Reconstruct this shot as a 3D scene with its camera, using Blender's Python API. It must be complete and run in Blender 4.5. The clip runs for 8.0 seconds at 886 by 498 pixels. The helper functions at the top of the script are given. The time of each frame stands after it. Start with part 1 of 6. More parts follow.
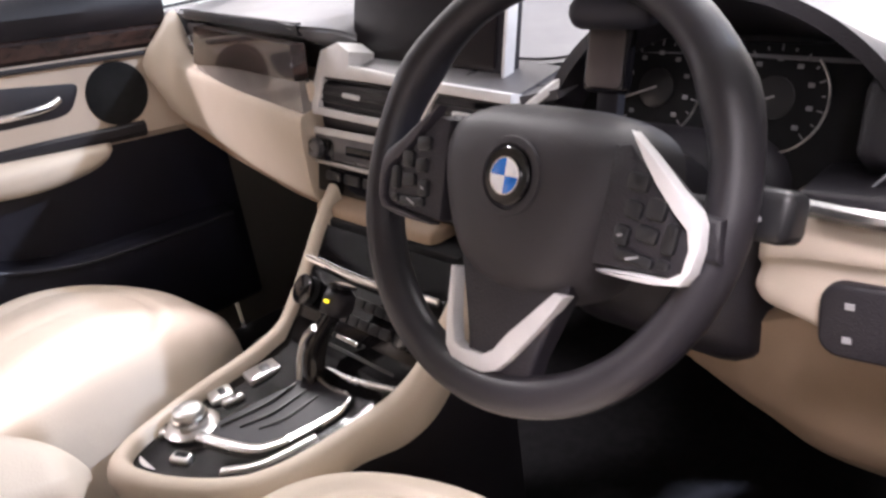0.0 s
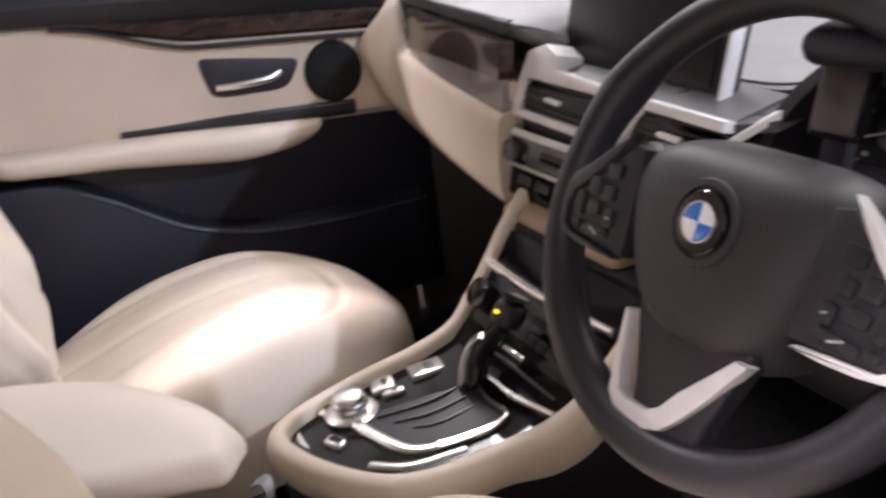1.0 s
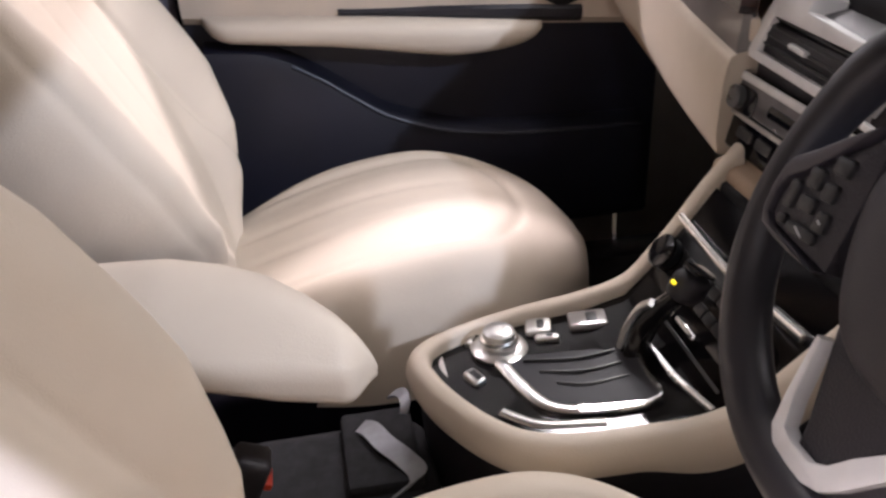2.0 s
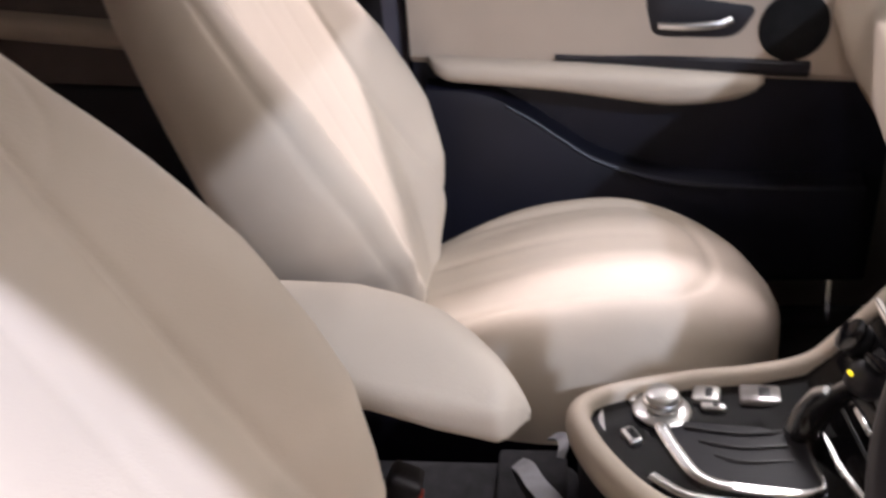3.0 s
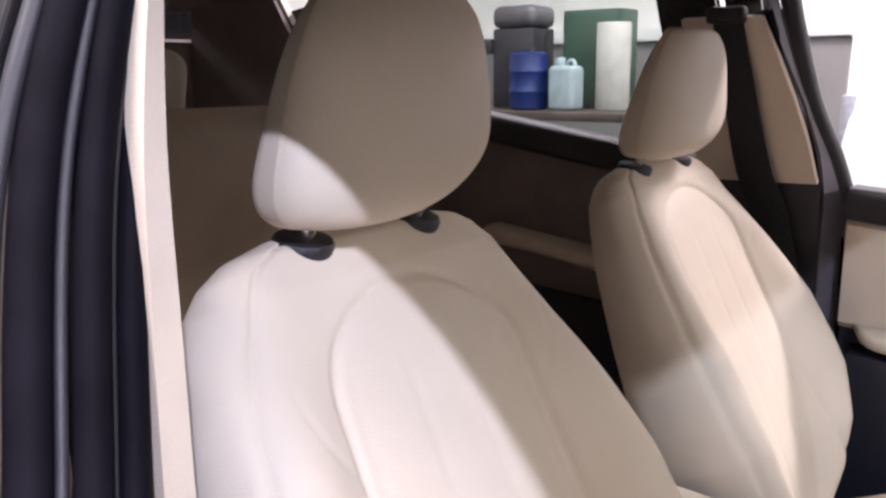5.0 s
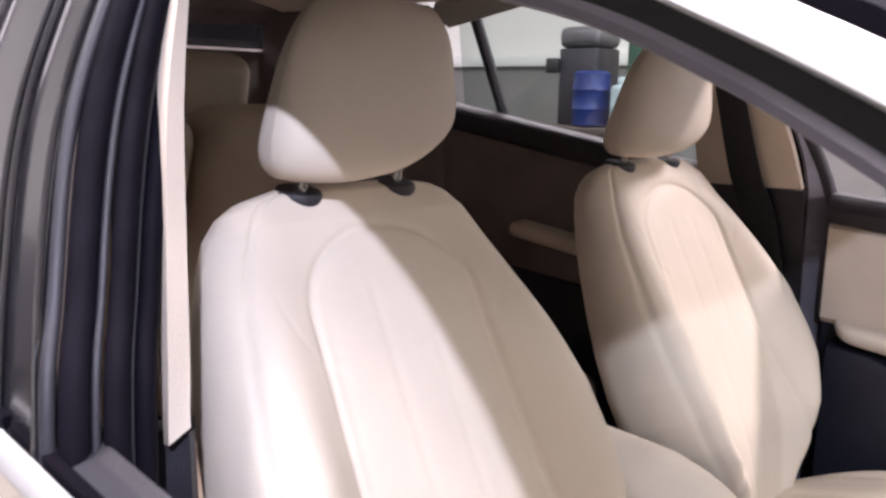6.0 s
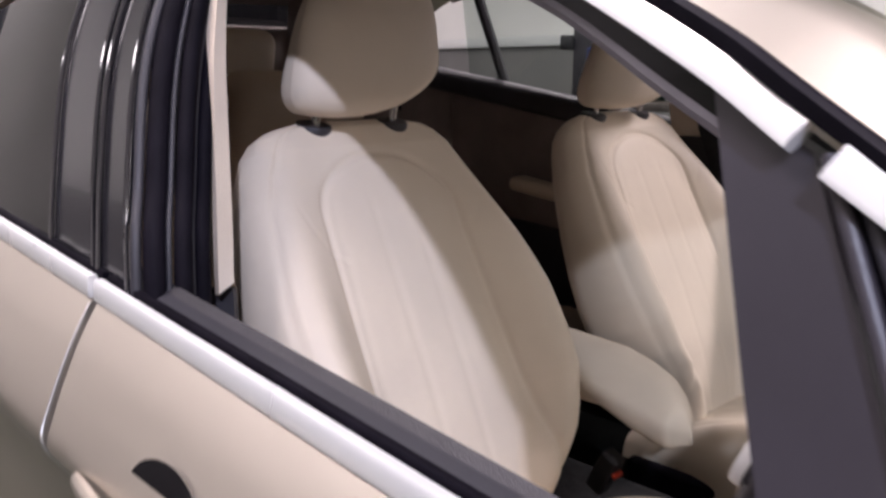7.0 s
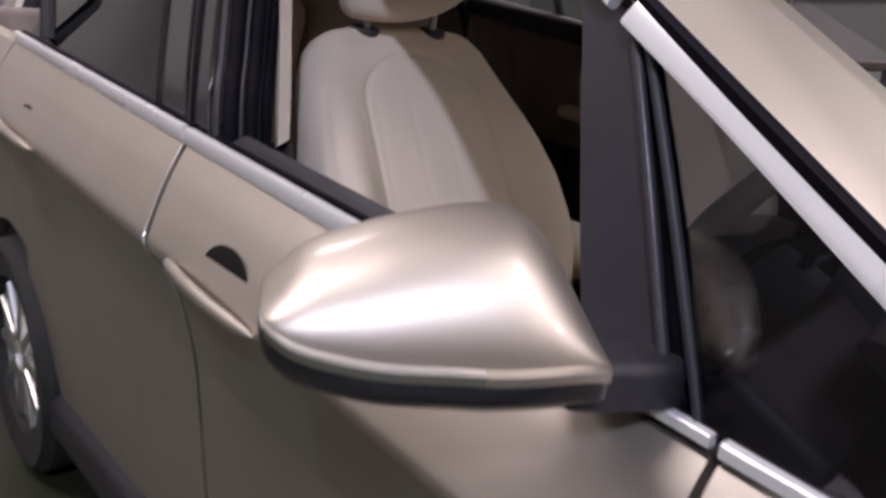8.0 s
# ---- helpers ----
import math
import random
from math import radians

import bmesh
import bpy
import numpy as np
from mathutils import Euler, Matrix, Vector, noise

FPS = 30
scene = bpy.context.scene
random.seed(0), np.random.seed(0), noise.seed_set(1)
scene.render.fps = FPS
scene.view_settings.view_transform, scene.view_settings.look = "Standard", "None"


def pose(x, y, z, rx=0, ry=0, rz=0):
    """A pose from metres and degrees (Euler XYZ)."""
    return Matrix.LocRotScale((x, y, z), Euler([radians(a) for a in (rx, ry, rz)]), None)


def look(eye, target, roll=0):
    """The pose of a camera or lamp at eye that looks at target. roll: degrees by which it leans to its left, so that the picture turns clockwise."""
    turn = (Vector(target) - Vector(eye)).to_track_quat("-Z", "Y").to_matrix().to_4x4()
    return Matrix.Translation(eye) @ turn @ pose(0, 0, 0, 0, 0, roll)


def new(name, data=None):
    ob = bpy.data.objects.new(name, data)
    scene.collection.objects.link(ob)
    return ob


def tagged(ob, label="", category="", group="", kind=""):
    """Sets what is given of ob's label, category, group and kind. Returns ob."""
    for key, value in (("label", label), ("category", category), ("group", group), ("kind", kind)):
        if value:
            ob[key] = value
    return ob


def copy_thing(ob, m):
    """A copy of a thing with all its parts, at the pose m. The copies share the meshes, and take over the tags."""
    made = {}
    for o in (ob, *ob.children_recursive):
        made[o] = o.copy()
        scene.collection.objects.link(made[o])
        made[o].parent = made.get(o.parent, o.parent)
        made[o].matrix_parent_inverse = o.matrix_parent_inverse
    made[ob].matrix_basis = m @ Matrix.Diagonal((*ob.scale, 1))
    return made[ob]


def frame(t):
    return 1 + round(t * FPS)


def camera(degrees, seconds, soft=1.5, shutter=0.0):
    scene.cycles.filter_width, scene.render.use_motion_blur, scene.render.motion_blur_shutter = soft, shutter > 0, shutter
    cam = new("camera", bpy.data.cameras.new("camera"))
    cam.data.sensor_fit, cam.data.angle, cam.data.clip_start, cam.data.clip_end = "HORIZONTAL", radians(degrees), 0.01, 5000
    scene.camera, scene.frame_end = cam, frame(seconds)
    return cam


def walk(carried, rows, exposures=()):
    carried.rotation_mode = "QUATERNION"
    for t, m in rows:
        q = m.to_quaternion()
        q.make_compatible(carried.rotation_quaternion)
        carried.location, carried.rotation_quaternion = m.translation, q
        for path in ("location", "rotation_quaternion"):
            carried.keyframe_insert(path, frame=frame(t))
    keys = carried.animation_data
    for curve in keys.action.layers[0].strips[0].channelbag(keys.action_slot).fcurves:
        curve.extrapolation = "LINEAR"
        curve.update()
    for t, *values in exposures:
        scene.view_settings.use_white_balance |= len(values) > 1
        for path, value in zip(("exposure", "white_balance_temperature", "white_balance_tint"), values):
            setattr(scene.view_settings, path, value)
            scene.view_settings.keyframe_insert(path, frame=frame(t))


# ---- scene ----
cam = camera(55.9, 8.0, soft=2.6, shutter=0.4)
PATH = [
    (0, (0.776, -0.407, 1.162), (-0.628, 0.767, 0.355), -8.7),
    (0.5, (0.759, -0.375, 1.173), (-0.739, 0.708, 0.409), -9.0),
    (1, (0.75, -0.364, 1.174), (-0.913, 0.423, 0.39), -6.6),
    (1.5, (0.706, -0.336, 1.168), (-1.011, 0.154, 0.266), -4.4),
    (1.7, (0.685, -0.316, 1.174), (-1.038, 0.061, 0.23), -3.9),
    (2.8, (0.684, -0.265, 1.203), (-1.076, -0.337, 0.256), -3.0),
    (3, (0.71, -0.251, 1.223), (-1.056, -0.499, 0.318), -4.1),
    (3.3, (0.746, -0.281, 1.265), (-1.026, -0.625, 0.403), -0.5),
    (3.5, (0.779, -0.248, 1.267), (-0.989, -0.78, 0.498), -1.8),
    (3.7, (0.809, -0.281, 1.294), (-0.952, -0.89, 0.567), -2.0),
    (4, (0.834, -0.267, 1.316), (-0.874, -1.076, 0.66), -1.4),
    (4.3, (0.87, -0.263, 1.318), (-0.791, -1.226, 0.756), -0.6),
    (4.5, (0.906, -0.22, 1.336), (-0.72, -1.269, 0.83), -0.3),
    (4.7, (0.926, -0.194, 1.335), (-0.669, -1.311, 0.879), -0.5),
    (5.8, (1.002, -0.007, 1.31), (-0.49, -1.285, 0.935), 0.8),
    (6, (1.034, 0.067, 1.305), (-0.416, -1.26, 0.938), 1.0),
    (6.5, (1.091, 0.168, 1.296), (-0.311, -1.211, 0.932), 0.7),
    (6.8, (1.143, 0.224, 1.266), (-0.266, -1.147, 0.899), 0.1),
    (7, (1.187, 0.295, 1.262), (-0.211, -1.077, 0.859), 0.1),
    (7.2, (1.216, 0.345, 1.258), (-0.178, -1.023, 0.827), 0.2),
    (7.5, (1.252, 0.43, 1.245), (-0.108, -0.964, 0.788), 0.5),
    (8, (1.305, 0.575, 1.208), (0.067, -0.907, 0.688), 2.7),
]
walk(cam, [(t, look(eye, target, roll)) for t, eye, target, roll in PATH],
     [(t, stops, 6300 if t < 6.8 else 6450, 14) for t, stops in ((0, 0.66), (0.5, 0.62), (1, 0.34), (1.5, 0.24), (3, 0.0), (3.5, -0.03), (4, -0.21), (4.5, -0.11), (6, 0.05), (6.5, -0.16), (7, -0.62), (7.5, -0.96), (8, -1.38))])
# ==== place ====
# ---- world, lights, exposure ----
world = bpy.data.worlds.new("world")
scene.world = world
world.use_nodes = True
world.node_tree.nodes["Background"].inputs[0].default_value = (0.86, 0.84, 0.90, 1)
world.node_tree.nodes["Background"].inputs[1].default_value = 0.25
KEY = Vector((2.5, 2.0, 3.0))


def lamp(name, kind, m, energy, color, size, size_y=None):
    d = bpy.data.lights.new(name, kind)
    d.energy, d.color = energy, color
    if kind == "AREA":
        d.shape, d.size, d.size_y = "RECTANGLE", size, size_y or size
    else:
        d.shadow_soft_size = size
    ob = new(name, d)
    ob.matrix_world = m
    return ob


lamp("floodlight_lamp", "AREA", look(KEY, (0.3, -0.5, 1.0)), 165, (0.85, 0.90, 1.15), 0.09, 0.09)
CEIL = 4.7
# added fill lights: places and powers chosen for what each one brightens
STRIPS = [(-3.8, 1.4), (-2.6, -2.4), (0.0, 4.8), (0.0, 2.5), (0.0, -4.6), (2.3, -1.4), (4.2, -4.8), (-1.8, 9.6), (1.8, 9.6)]
STRIP_POWER = [480, 200, 220, 140, 110, 280, 60, 1200, 60]
for (sx, sy), power in zip(STRIPS, STRIP_POWER):
    lamp("fill_strip_lamp", "AREA", pose(sx, sy, CEIL - 0.13), power, (1.06, 0.945, 0.965), 0.5, 2.0)

# ---- materials ----


def mat(name, color, rough=0.5, metal=0.0, vary=0.12, scale=8.0, bump=0.0, bump_scale=200.0, coat=0.0, stain=None, voronoi=False, spec=None):
    m = bpy.data.materials.new(name)
    m.use_nodes = True
    t = m.node_tree
    b = t.nodes["Principled BSDF"]
    b.inputs["Roughness"].default_value = rough
    b.inputs["Metallic"].default_value = metal
    b.inputs["Coat Weight"].default_value = coat
    b.inputs["Coat Roughness"].default_value = 0.05
    if spec is not None:
        b.inputs["Specular IOR Level"].default_value = spec
    co = t.nodes.new("ShaderNodeTexCoord")
    n1 = t.nodes.new("ShaderNodeTexNoise")
    n1.inputs["Scale"].default_value = scale
    n1.inputs["Detail"].default_value = 5
    t.links.new(co.outputs["Object"], n1.inputs["Vector"])
    mix = t.nodes.new("ShaderNodeMix")
    mix.data_type = "RGBA"
    c2 = stain or tuple(c * (1 - vary) for c in color)
    mix.inputs[6].default_value = (*[min(1, c * (1 + vary * 0.4)) for c in color], 1)
    mix.inputs[7].default_value = (*c2, 1)
    ramp = t.nodes.new("ShaderNodeMapRange")
    ramp.inputs[1].default_value, ramp.inputs[2].default_value = 0.35, 0.7
    t.links.new(n1.outputs["Fac"], ramp.inputs[0])
    t.links.new(ramp.outputs[0], mix.inputs[0])
    t.links.new(mix.outputs[2], b.inputs["Base Color"])
    n2 = t.nodes.new("ShaderNodeTexVoronoi" if voronoi else "ShaderNodeTexNoise")
    n2.inputs["Scale"].default_value = bump_scale
    t.links.new(co.outputs["Object"], n2.inputs["Vector"])
    rr = t.nodes.new("ShaderNodeMapRange")
    rr.inputs[3].default_value, rr.inputs[4].default_value = max(0.02, rough - 0.08), min(1, rough + 0.08)
    t.links.new(n1.outputs["Fac"], rr.inputs[0])
    t.links.new(rr.outputs[0], b.inputs["Roughness"])
    if bump:
        bp = t.nodes.new("ShaderNodeBump")
        bp.inputs["Strength"].default_value = bump
        bp.inputs["Distance"].default_value = 0.001
        t.links.new(n2.outputs[0], bp.inputs["Height"])
        t.links.new(bp.outputs[0], b.inputs["Normal"])
    return m


def wood_mat():
    m = mat("burr_wood", (0.048, 0.027, 0.022), 0.22, 0, 0.5, 30, coat=0.8, stain=(0.016, 0.010, 0.009))
    t = m.node_tree
    n1 = [n for n in t.nodes if n.type == "TEX_NOISE"][0]
    mp = t.nodes.new("ShaderNodeMapping")
    mp.inputs["Scale"].default_value = (0.15, 1, 2.5)
    co = [n for n in t.nodes if n.type == "TEX_COORD"][0]
    t.links.new(co.outputs["Object"], mp.inputs["Vector"])
    t.links.new(mp.outputs[0], n1.inputs["Vector"])
    return m


def glass_mat(name, tint, gloss=1.0):
    m = bpy.data.materials.new(name)
    m.use_nodes = True
    t = m.node_tree
    t.nodes.clear()
    out = t.nodes.new("ShaderNodeOutputMaterial")
    tr = t.nodes.new("ShaderNodeBsdfTransparent")
    tr.inputs[0].default_value = (*tint, 1)
    gl = t.nodes.new("ShaderNodeBsdfGlossy")
    gl.inputs["Roughness"].default_value = 0.02
    lw = t.nodes.new("ShaderNodeLayerWeight")
    lw.inputs[0].default_value = 0.5
    pw = t.nodes.new("ShaderNodeMath")
    pw.operation = "POWER"
    pw.inputs[1].default_value = 5.0
    t.links.new(lw.outputs["Facing"], pw.inputs[0])
    fr = t.nodes.new("ShaderNodeMapRange")
    fr.inputs[3].default_value = 0.045
    t.links.new(pw.outputs[0], fr.inputs[0])
    mx = t.nodes.new("ShaderNodeMixShader")
    t.links.new(fr.outputs[0], mx.inputs[0])
    t.links.new(tr.outputs[0], mx.inputs[1])
    t.links.new(gl.outputs[0], mx.inputs[2])
    t.links.new(mx.outputs[0], out.inputs[0])
    return m


def glow_mat(name, color, strength):
    m = bpy.data.materials.new(name)
    m.use_nodes = True
    b = m.node_tree.nodes["Principled BSDF"]
    b.inputs["Base Color"].default_value = (*color, 1)
    b.inputs["Emission Color"].default_value = (*color, 1)
    b.inputs["Emission Strength"].default_value = strength
    return m


LEATHER = mat("beige_leather", (0.65, 0.563, 0.462), 0.53, 0, 0.07, 5, 0.18, 560, voronoi=True, spec=0.36)


def soften(m, scale, distance, strength):
    """Adds the slow unevenness of stretched leather under the grain."""
    t = m.node_tree
    grain = [n for n in t.nodes if n.type == "BUMP"][0]
    co = [n for n in t.nodes if n.type == "TEX_COORD"][0]
    nz = t.nodes.new("ShaderNodeTexNoise")
    nz.inputs["Scale"].default_value = scale
    nz.inputs["Detail"].default_value = 1.5
    nz.inputs["Distortion"].default_value = 0.6
    bp = t.nodes.new("ShaderNodeBump")
    bp.inputs["Strength"].default_value = strength
    bp.inputs["Distance"].default_value = distance
    t.links.new(co.outputs["Object"], nz.inputs["Vector"])
    t.links.new(nz.outputs["Fac"], bp.inputs["Height"])
    t.links.new(bp.outputs[0], grain.inputs["Normal"])


soften(LEATHER, 13, 0.009, 0.22)
LEATHER_SEAM = mat("beige_seam", (0.30, 0.235, 0.17), 0.6, 0, 0.2, 60)
BEIGE = mat("beige_soft_plastic", (0.62, 0.52, 0.42), 0.45, 0, 0.08, 6, 0.3, 500, voronoi=True)
TAN = mat("tan_lower_plastic", (0.40, 0.29, 0.20), 0.5, 0, 0.12, 6, 0.3, 500, voronoi=True)
BLACK_SOFT = mat("black_soft_plastic", (0.018, 0.016, 0.021), 0.5, 0, 0.3, 9, 0.4, 600, voronoi=True)
# dark dash plastic, lightened to grey for the windscreen light it mirrors
DASH_TOP = mat("dash_top_with_sheen", (0.19, 0.186, 0.198), 0.40, 0, 0.12, 9, 0.4, 600, voronoi=True)
GREY_SOFT = mat("anthracite_dash_skin", (0.085, 0.080, 0.086), 0.30, 0, 0.25, 9, 0.4, 600, voronoi=True)
NAVY_PANEL = mat("dark_door_lower_plastic", (0.009, 0.009, 0.020), 0.5, 0, 0.3, 7, 0.4, 500, voronoi=True)
# paler copy of the door plastic, for the light on the pocket's edge
POCKET_HIGHLIGHT = mat("highlit_panel_edge", (0.030, 0.031, 0.045), 0.45, 0, 0.4, 14)
RIM_LEATHER = mat("black_wheel_leather", (0.022, 0.020, 0.024), 0.42, 0, 0.25, 14, 0.12, 900, voronoi=True)
HUB_SKIN = mat("charcoal_airbag_cover", (0.031, 0.028, 0.032), 0.55, 0, 0.15, 12, 0.2, 900, voronoi=True)
GLOSS_BLACK = mat("piano_black", (0.008, 0.007, 0.008), 0.10, 0, 0.3, 6)
BUTTON = mat("black_button_plastic", (0.016, 0.016, 0.018), 0.38, 0, 0.3, 30)
CHROME = mat("bright_chrome", (0.90, 0.89, 0.88), 0.24, 1.0, 0.08, 20)
SATIN = mat("satin_silver", (0.66, 0.65, 0.63), 0.32, 1.0, 0.12, 40)
SILVER_PAINT = mat("light_silver_trim", (0.76, 0.75, 0.75), 0.32, 0.1, 0.1, 30)
RADIO_GREY = mat("dark_satin_metal", (0.20, 0.195, 0.205), 0.30, 0.8, 0.15, 40)
GREY_LACQUER = mat("grey_lacquer", (0.30, 0.28, 0.27), 0.18, 0.1, 0.1, 20, coat=0.8)
TRIM = mat("polished_window_trim", (0.88, 0.87, 0.86), 0.28, 0.45, 0.015, 1.5)
WOOD = wood_mat()
PAINT = mat("champagne_paint", (0.50, 0.452, 0.394), 0.46, 0.96, 0.05, 3, 0.08, 1500, coat=0.35)
RUBBER = mat("black_rubber_seal", (0.006, 0.005, 0.008), 0.65, 0, 0.3, 20, spec=0.05)
SEAL_GREY = mat("grey_frame_seal", (0.13, 0.12, 0.145), 0.5, 0, 0.15, 20)
COVER_GREY = mat("grey_corner_plastic", (0.036, 0.032, 0.040), 0.38, 0, 0.15, 8, 0.15, 700)
DARK_LINING = mat("dark_taupe_lining", (0.19, 0.16, 0.15), 0.8, 0, 0.2, 8, 0.3, 500)
PIANO_EDGE = mat("polished_black_edge", (0.02, 0.018, 0.02), 0.08, 0, 0.3, 5, coat=1.0)
GLOSS_PILLAR = mat("gloss_pillar_cover", (0.016, 0.015, 0.018), 0.22, 0, 0.3, 5, coat=0.25)
MATT_TRIM = mat("matt_anthracite_trim", (0.024, 0.023, 0.029), 0.5, 0, 0.2, 8, 0.2, 700, spec=0.35)
CARPET = mat("black_carpet", (0.010, 0.010, 0.012), 0.95, 0, 0.5, 60, 1.0, 900)
WEBBING = mat("black_belt_webbing", (0.012, 0.012, 0.014), 0.75, 0, 0.3, 80, 0.8, 900)
SPEAKER = mat("speaker_mesh", (0.005, 0.005, 0.006), 0.9, 0, 0.3, 40, 1.0, 1200, voronoi=True)
HEADLINER = mat("grey_headliner", (0.50, 0.47, 0.43), 0.9, 0, 0.06, 6, 0.4, 600)
# beige leather of the rear bench, darkened to carry the cabin's shade
SHADED_LEATHER = mat("shaded_beige_leather", (0.40, 0.32, 0.25), 0.5, 0, 0.1, 6, 0.3, 420, voronoi=True)
BLUE = mat("blue_enamel", (0.02, 0.17, 0.62), 0.2, 0, 0.05, 30, coat=1.0)
WHITE = mat("white_enamel", (0.85, 0.86, 0.88), 0.2, 0, 0.04, 30, coat=1.0)
DIAL = mat("dial_face", (0.008, 0.008, 0.009), 0.6, 0, 0.2, 20, spec=0.2)
MARK = mat("dial_marking", (0.38, 0.38, 0.39), 0.5, 0, 0.1, 40)
DIAL_MARK = mat("dim_dial_marking", (0.20, 0.20, 0.21), 0.5, 0, 0.1, 40)
RED = mat("red_release_button", (0.60, 0.045, 0.015), 0.4, 0, 0.1, 30)
GREY_METAL = mat("grey_cast_metal", (0.30, 0.31, 0.33), 0.45, 0.5, 0.25, 40)
AMBER = glow_mat("amber_indicator", (0.95, 0.75, 0.02), 1.2)
GLASS = glass_mat("clear_glass", (0.80, 0.84, 0.82))
SCREEN_GLASS = glass_mat("laminated_glass", (0.67, 0.69, 0.67))
DARK_GLASS = glass_mat("tinted_glass", (0.10, 0.10, 0.11))
QUARTER_GLASS = glass_mat("smoked_glass", (0.42, 0.42, 0.45))
DISPLAY = mat("dull_display_face", (0.085, 0.070, 0.068), 0.3, 0, 0.15, 30)
SCREEN = mat("black_screen", (0.008, 0.006, 0.008), 0.30, 0, 0.2, 5, spec=0.25)
TYRE = mat("tyre_rubber", (0.016, 0.016, 0.016), 0.8, 0, 0.3, 20, 0.5, 200)
FLOOR = mat("green_painted_floor", (0.034, 0.040, 0.020), 0.4, 0, 0.35, 1.3, 0.4, 60, stain=(0.018, 0.020, 0.012))
DADO = mat("grey_dado_paint", (0.20, 0.195, 0.19), 0.6, 0, 0.15, 1.3, 0.3, 90)
BENCH_WOOD = mat("dark_bench_wood", (0.060, 0.045, 0.038), 0.6, 0, 0.4, 6, 0.5, 90)
WALL = mat("white_painted_wall", (0.80, 0.79, 0.76), 0.75, 0, 0.08, 1.1, 0.3, 90)
CEILING = mat("white_ceiling_panel", (0.76, 0.76, 0.74), 0.85, 0, 0.08, 1.5, 0.3, 60)
WHITE_PAINT = mat("white_car_paint", (0.80, 0.81, 0.80), 0.2, 0, 0.03, 2, coat=1.0)
BLUE_PLASTIC = mat("blue_plastic", (0.006, 0.018, 0.11), 0.4, 0, 0.2, 10)
PALE_PLASTIC = mat("pale_translucent_plastic", (0.27, 0.34, 0.36), 0.5, 0, 0.2, 10)
PAPER = mat("unbleached_paper", (0.42, 0.41, 0.38), 0.8, 0, 0.15, 12)
GREEN_PAINT = mat("dark_green_paint", (0.02, 0.06, 0.04), 0.4, 0, 0.3, 8)
LIGHT_PANEL = glow_mat("light_diffuser", (1.0, 0.96, 1.0), 6.0)

# ---- builders ----
BASE = {}


def thing(name, at, label, category="", group="", kind="", parent=None):
    ob = new(name)
    ob.location = Vector(at) - (BASE[parent] if parent else Vector((0, 0, 0)))
    ob.parent = parent
    BASE[ob] = Vector(at)
    return tagged(ob, label, category, group, kind)


def part(name, bm, material, parent=None, label="", smooth=True, sharp=40):
    """Links a bmesh in world coordinates as one mesh, under a thing or a part."""
    bmesh.ops.recalc_face_normals(bm, faces=bm.faces)
    if parent is not None:
        bmesh.ops.translate(bm, verts=bm.verts, vec=-BASE[parent])
    me = bpy.data.meshes.new(name)
    bm.to_mesh(me)
    bm.free()
    me.materials.append(material)
    if smooth:
        for p in me.polygons:
            p.use_smooth = True
        me.set_sharp_from_angle(angle=radians(sharp))
    ob = new(name, me)
    if parent is not None:
        ob.parent = parent
        BASE[ob] = BASE[parent]
    else:
        BASE[ob] = Vector((0, 0, 0))
    if label:
        ob["label"] = label
    return ob


def move(bm, m):
    bmesh.ops.transform(bm, matrix=m, verts=bm.verts)
    return bm


def join(*bms):
    out = bms[0]
    for b in bms[1:]:
        me = bpy.data.meshes.new("tmp")
        b.to_mesh(me)
        b.free()
        out.from_mesh(me)
        bpy.data.meshes.remove(me)
    return out


def box(size, bevel=0.004, seg=2, m=None):
    bm = bmesh.new()
    bmesh.ops.create_cube(bm, size=1)
    bmesh.ops.scale(bm, vec=size, verts=bm.verts)
    if bevel:
        bmesh.ops.bevel(bm, geom=bm.edges[:], offset=min(bevel, min(size) * 0.48), segments=seg, affect="EDGES", profile=0.5)
    return move(bm, m) if m else bm


def loft(rings, closed=True, caps=True):
    bm = bmesh.new()
    vs = [[bm.verts.new(p) for p in r] for r in rings]
    n = len(vs[0])
    for a, b in zip(vs, vs[1:]):
        for i in range(n if closed else n - 1):
            j = (i + 1) % n
            bm.faces.new((a[i], a[j], b[j], b[i]))
    if caps and closed:
        bm.faces.new(vs[0][::-1])
        bm.faces.new(vs[-1])
    return bm


def curve(pts, n):
    """Points along a smooth curve through pts."""
    p = [Vector(q) for q in pts]
    p = [p[0] * 2 - p[1]] + p + [p[-1] * 2 - p[-2]]
    out = []
    m = len(p) - 3
    for k in range(n):
        s = k / (n - 1) * m
        i = min(int(s), m - 1)
        f = s - i
        a, b, c, d = p[i:i + 4]
        out.append(0.5 * (2 * b + (c - a) * f + (2 * a - 5 * b + 4 * c - d) * f * f + (3 * b - a - 3 * c + d) * f ** 3))
    return out


def tube(pts, r, seg=10, flat=1.0, up=(0, 0, 1), taper=None):
    pts = [Vector(p) for p in pts]
    rings = []
    for i, p in enumerate(pts):
        d = (pts[min(i + 1, len(pts) - 1)] - pts[max(i - 1, 0)]).normalized()
        s = d.cross(Vector(up)).normalized()
        u = s.cross(d).normalized()
        rr = r * (taper(i / (len(pts) - 1)) if taper else 1)
        rings.append([p + s * math.cos(a) * rr + u * math.sin(a) * rr * flat for a in [2 * math.pi * k / seg for k in range(seg)]])
    return loft(rings)


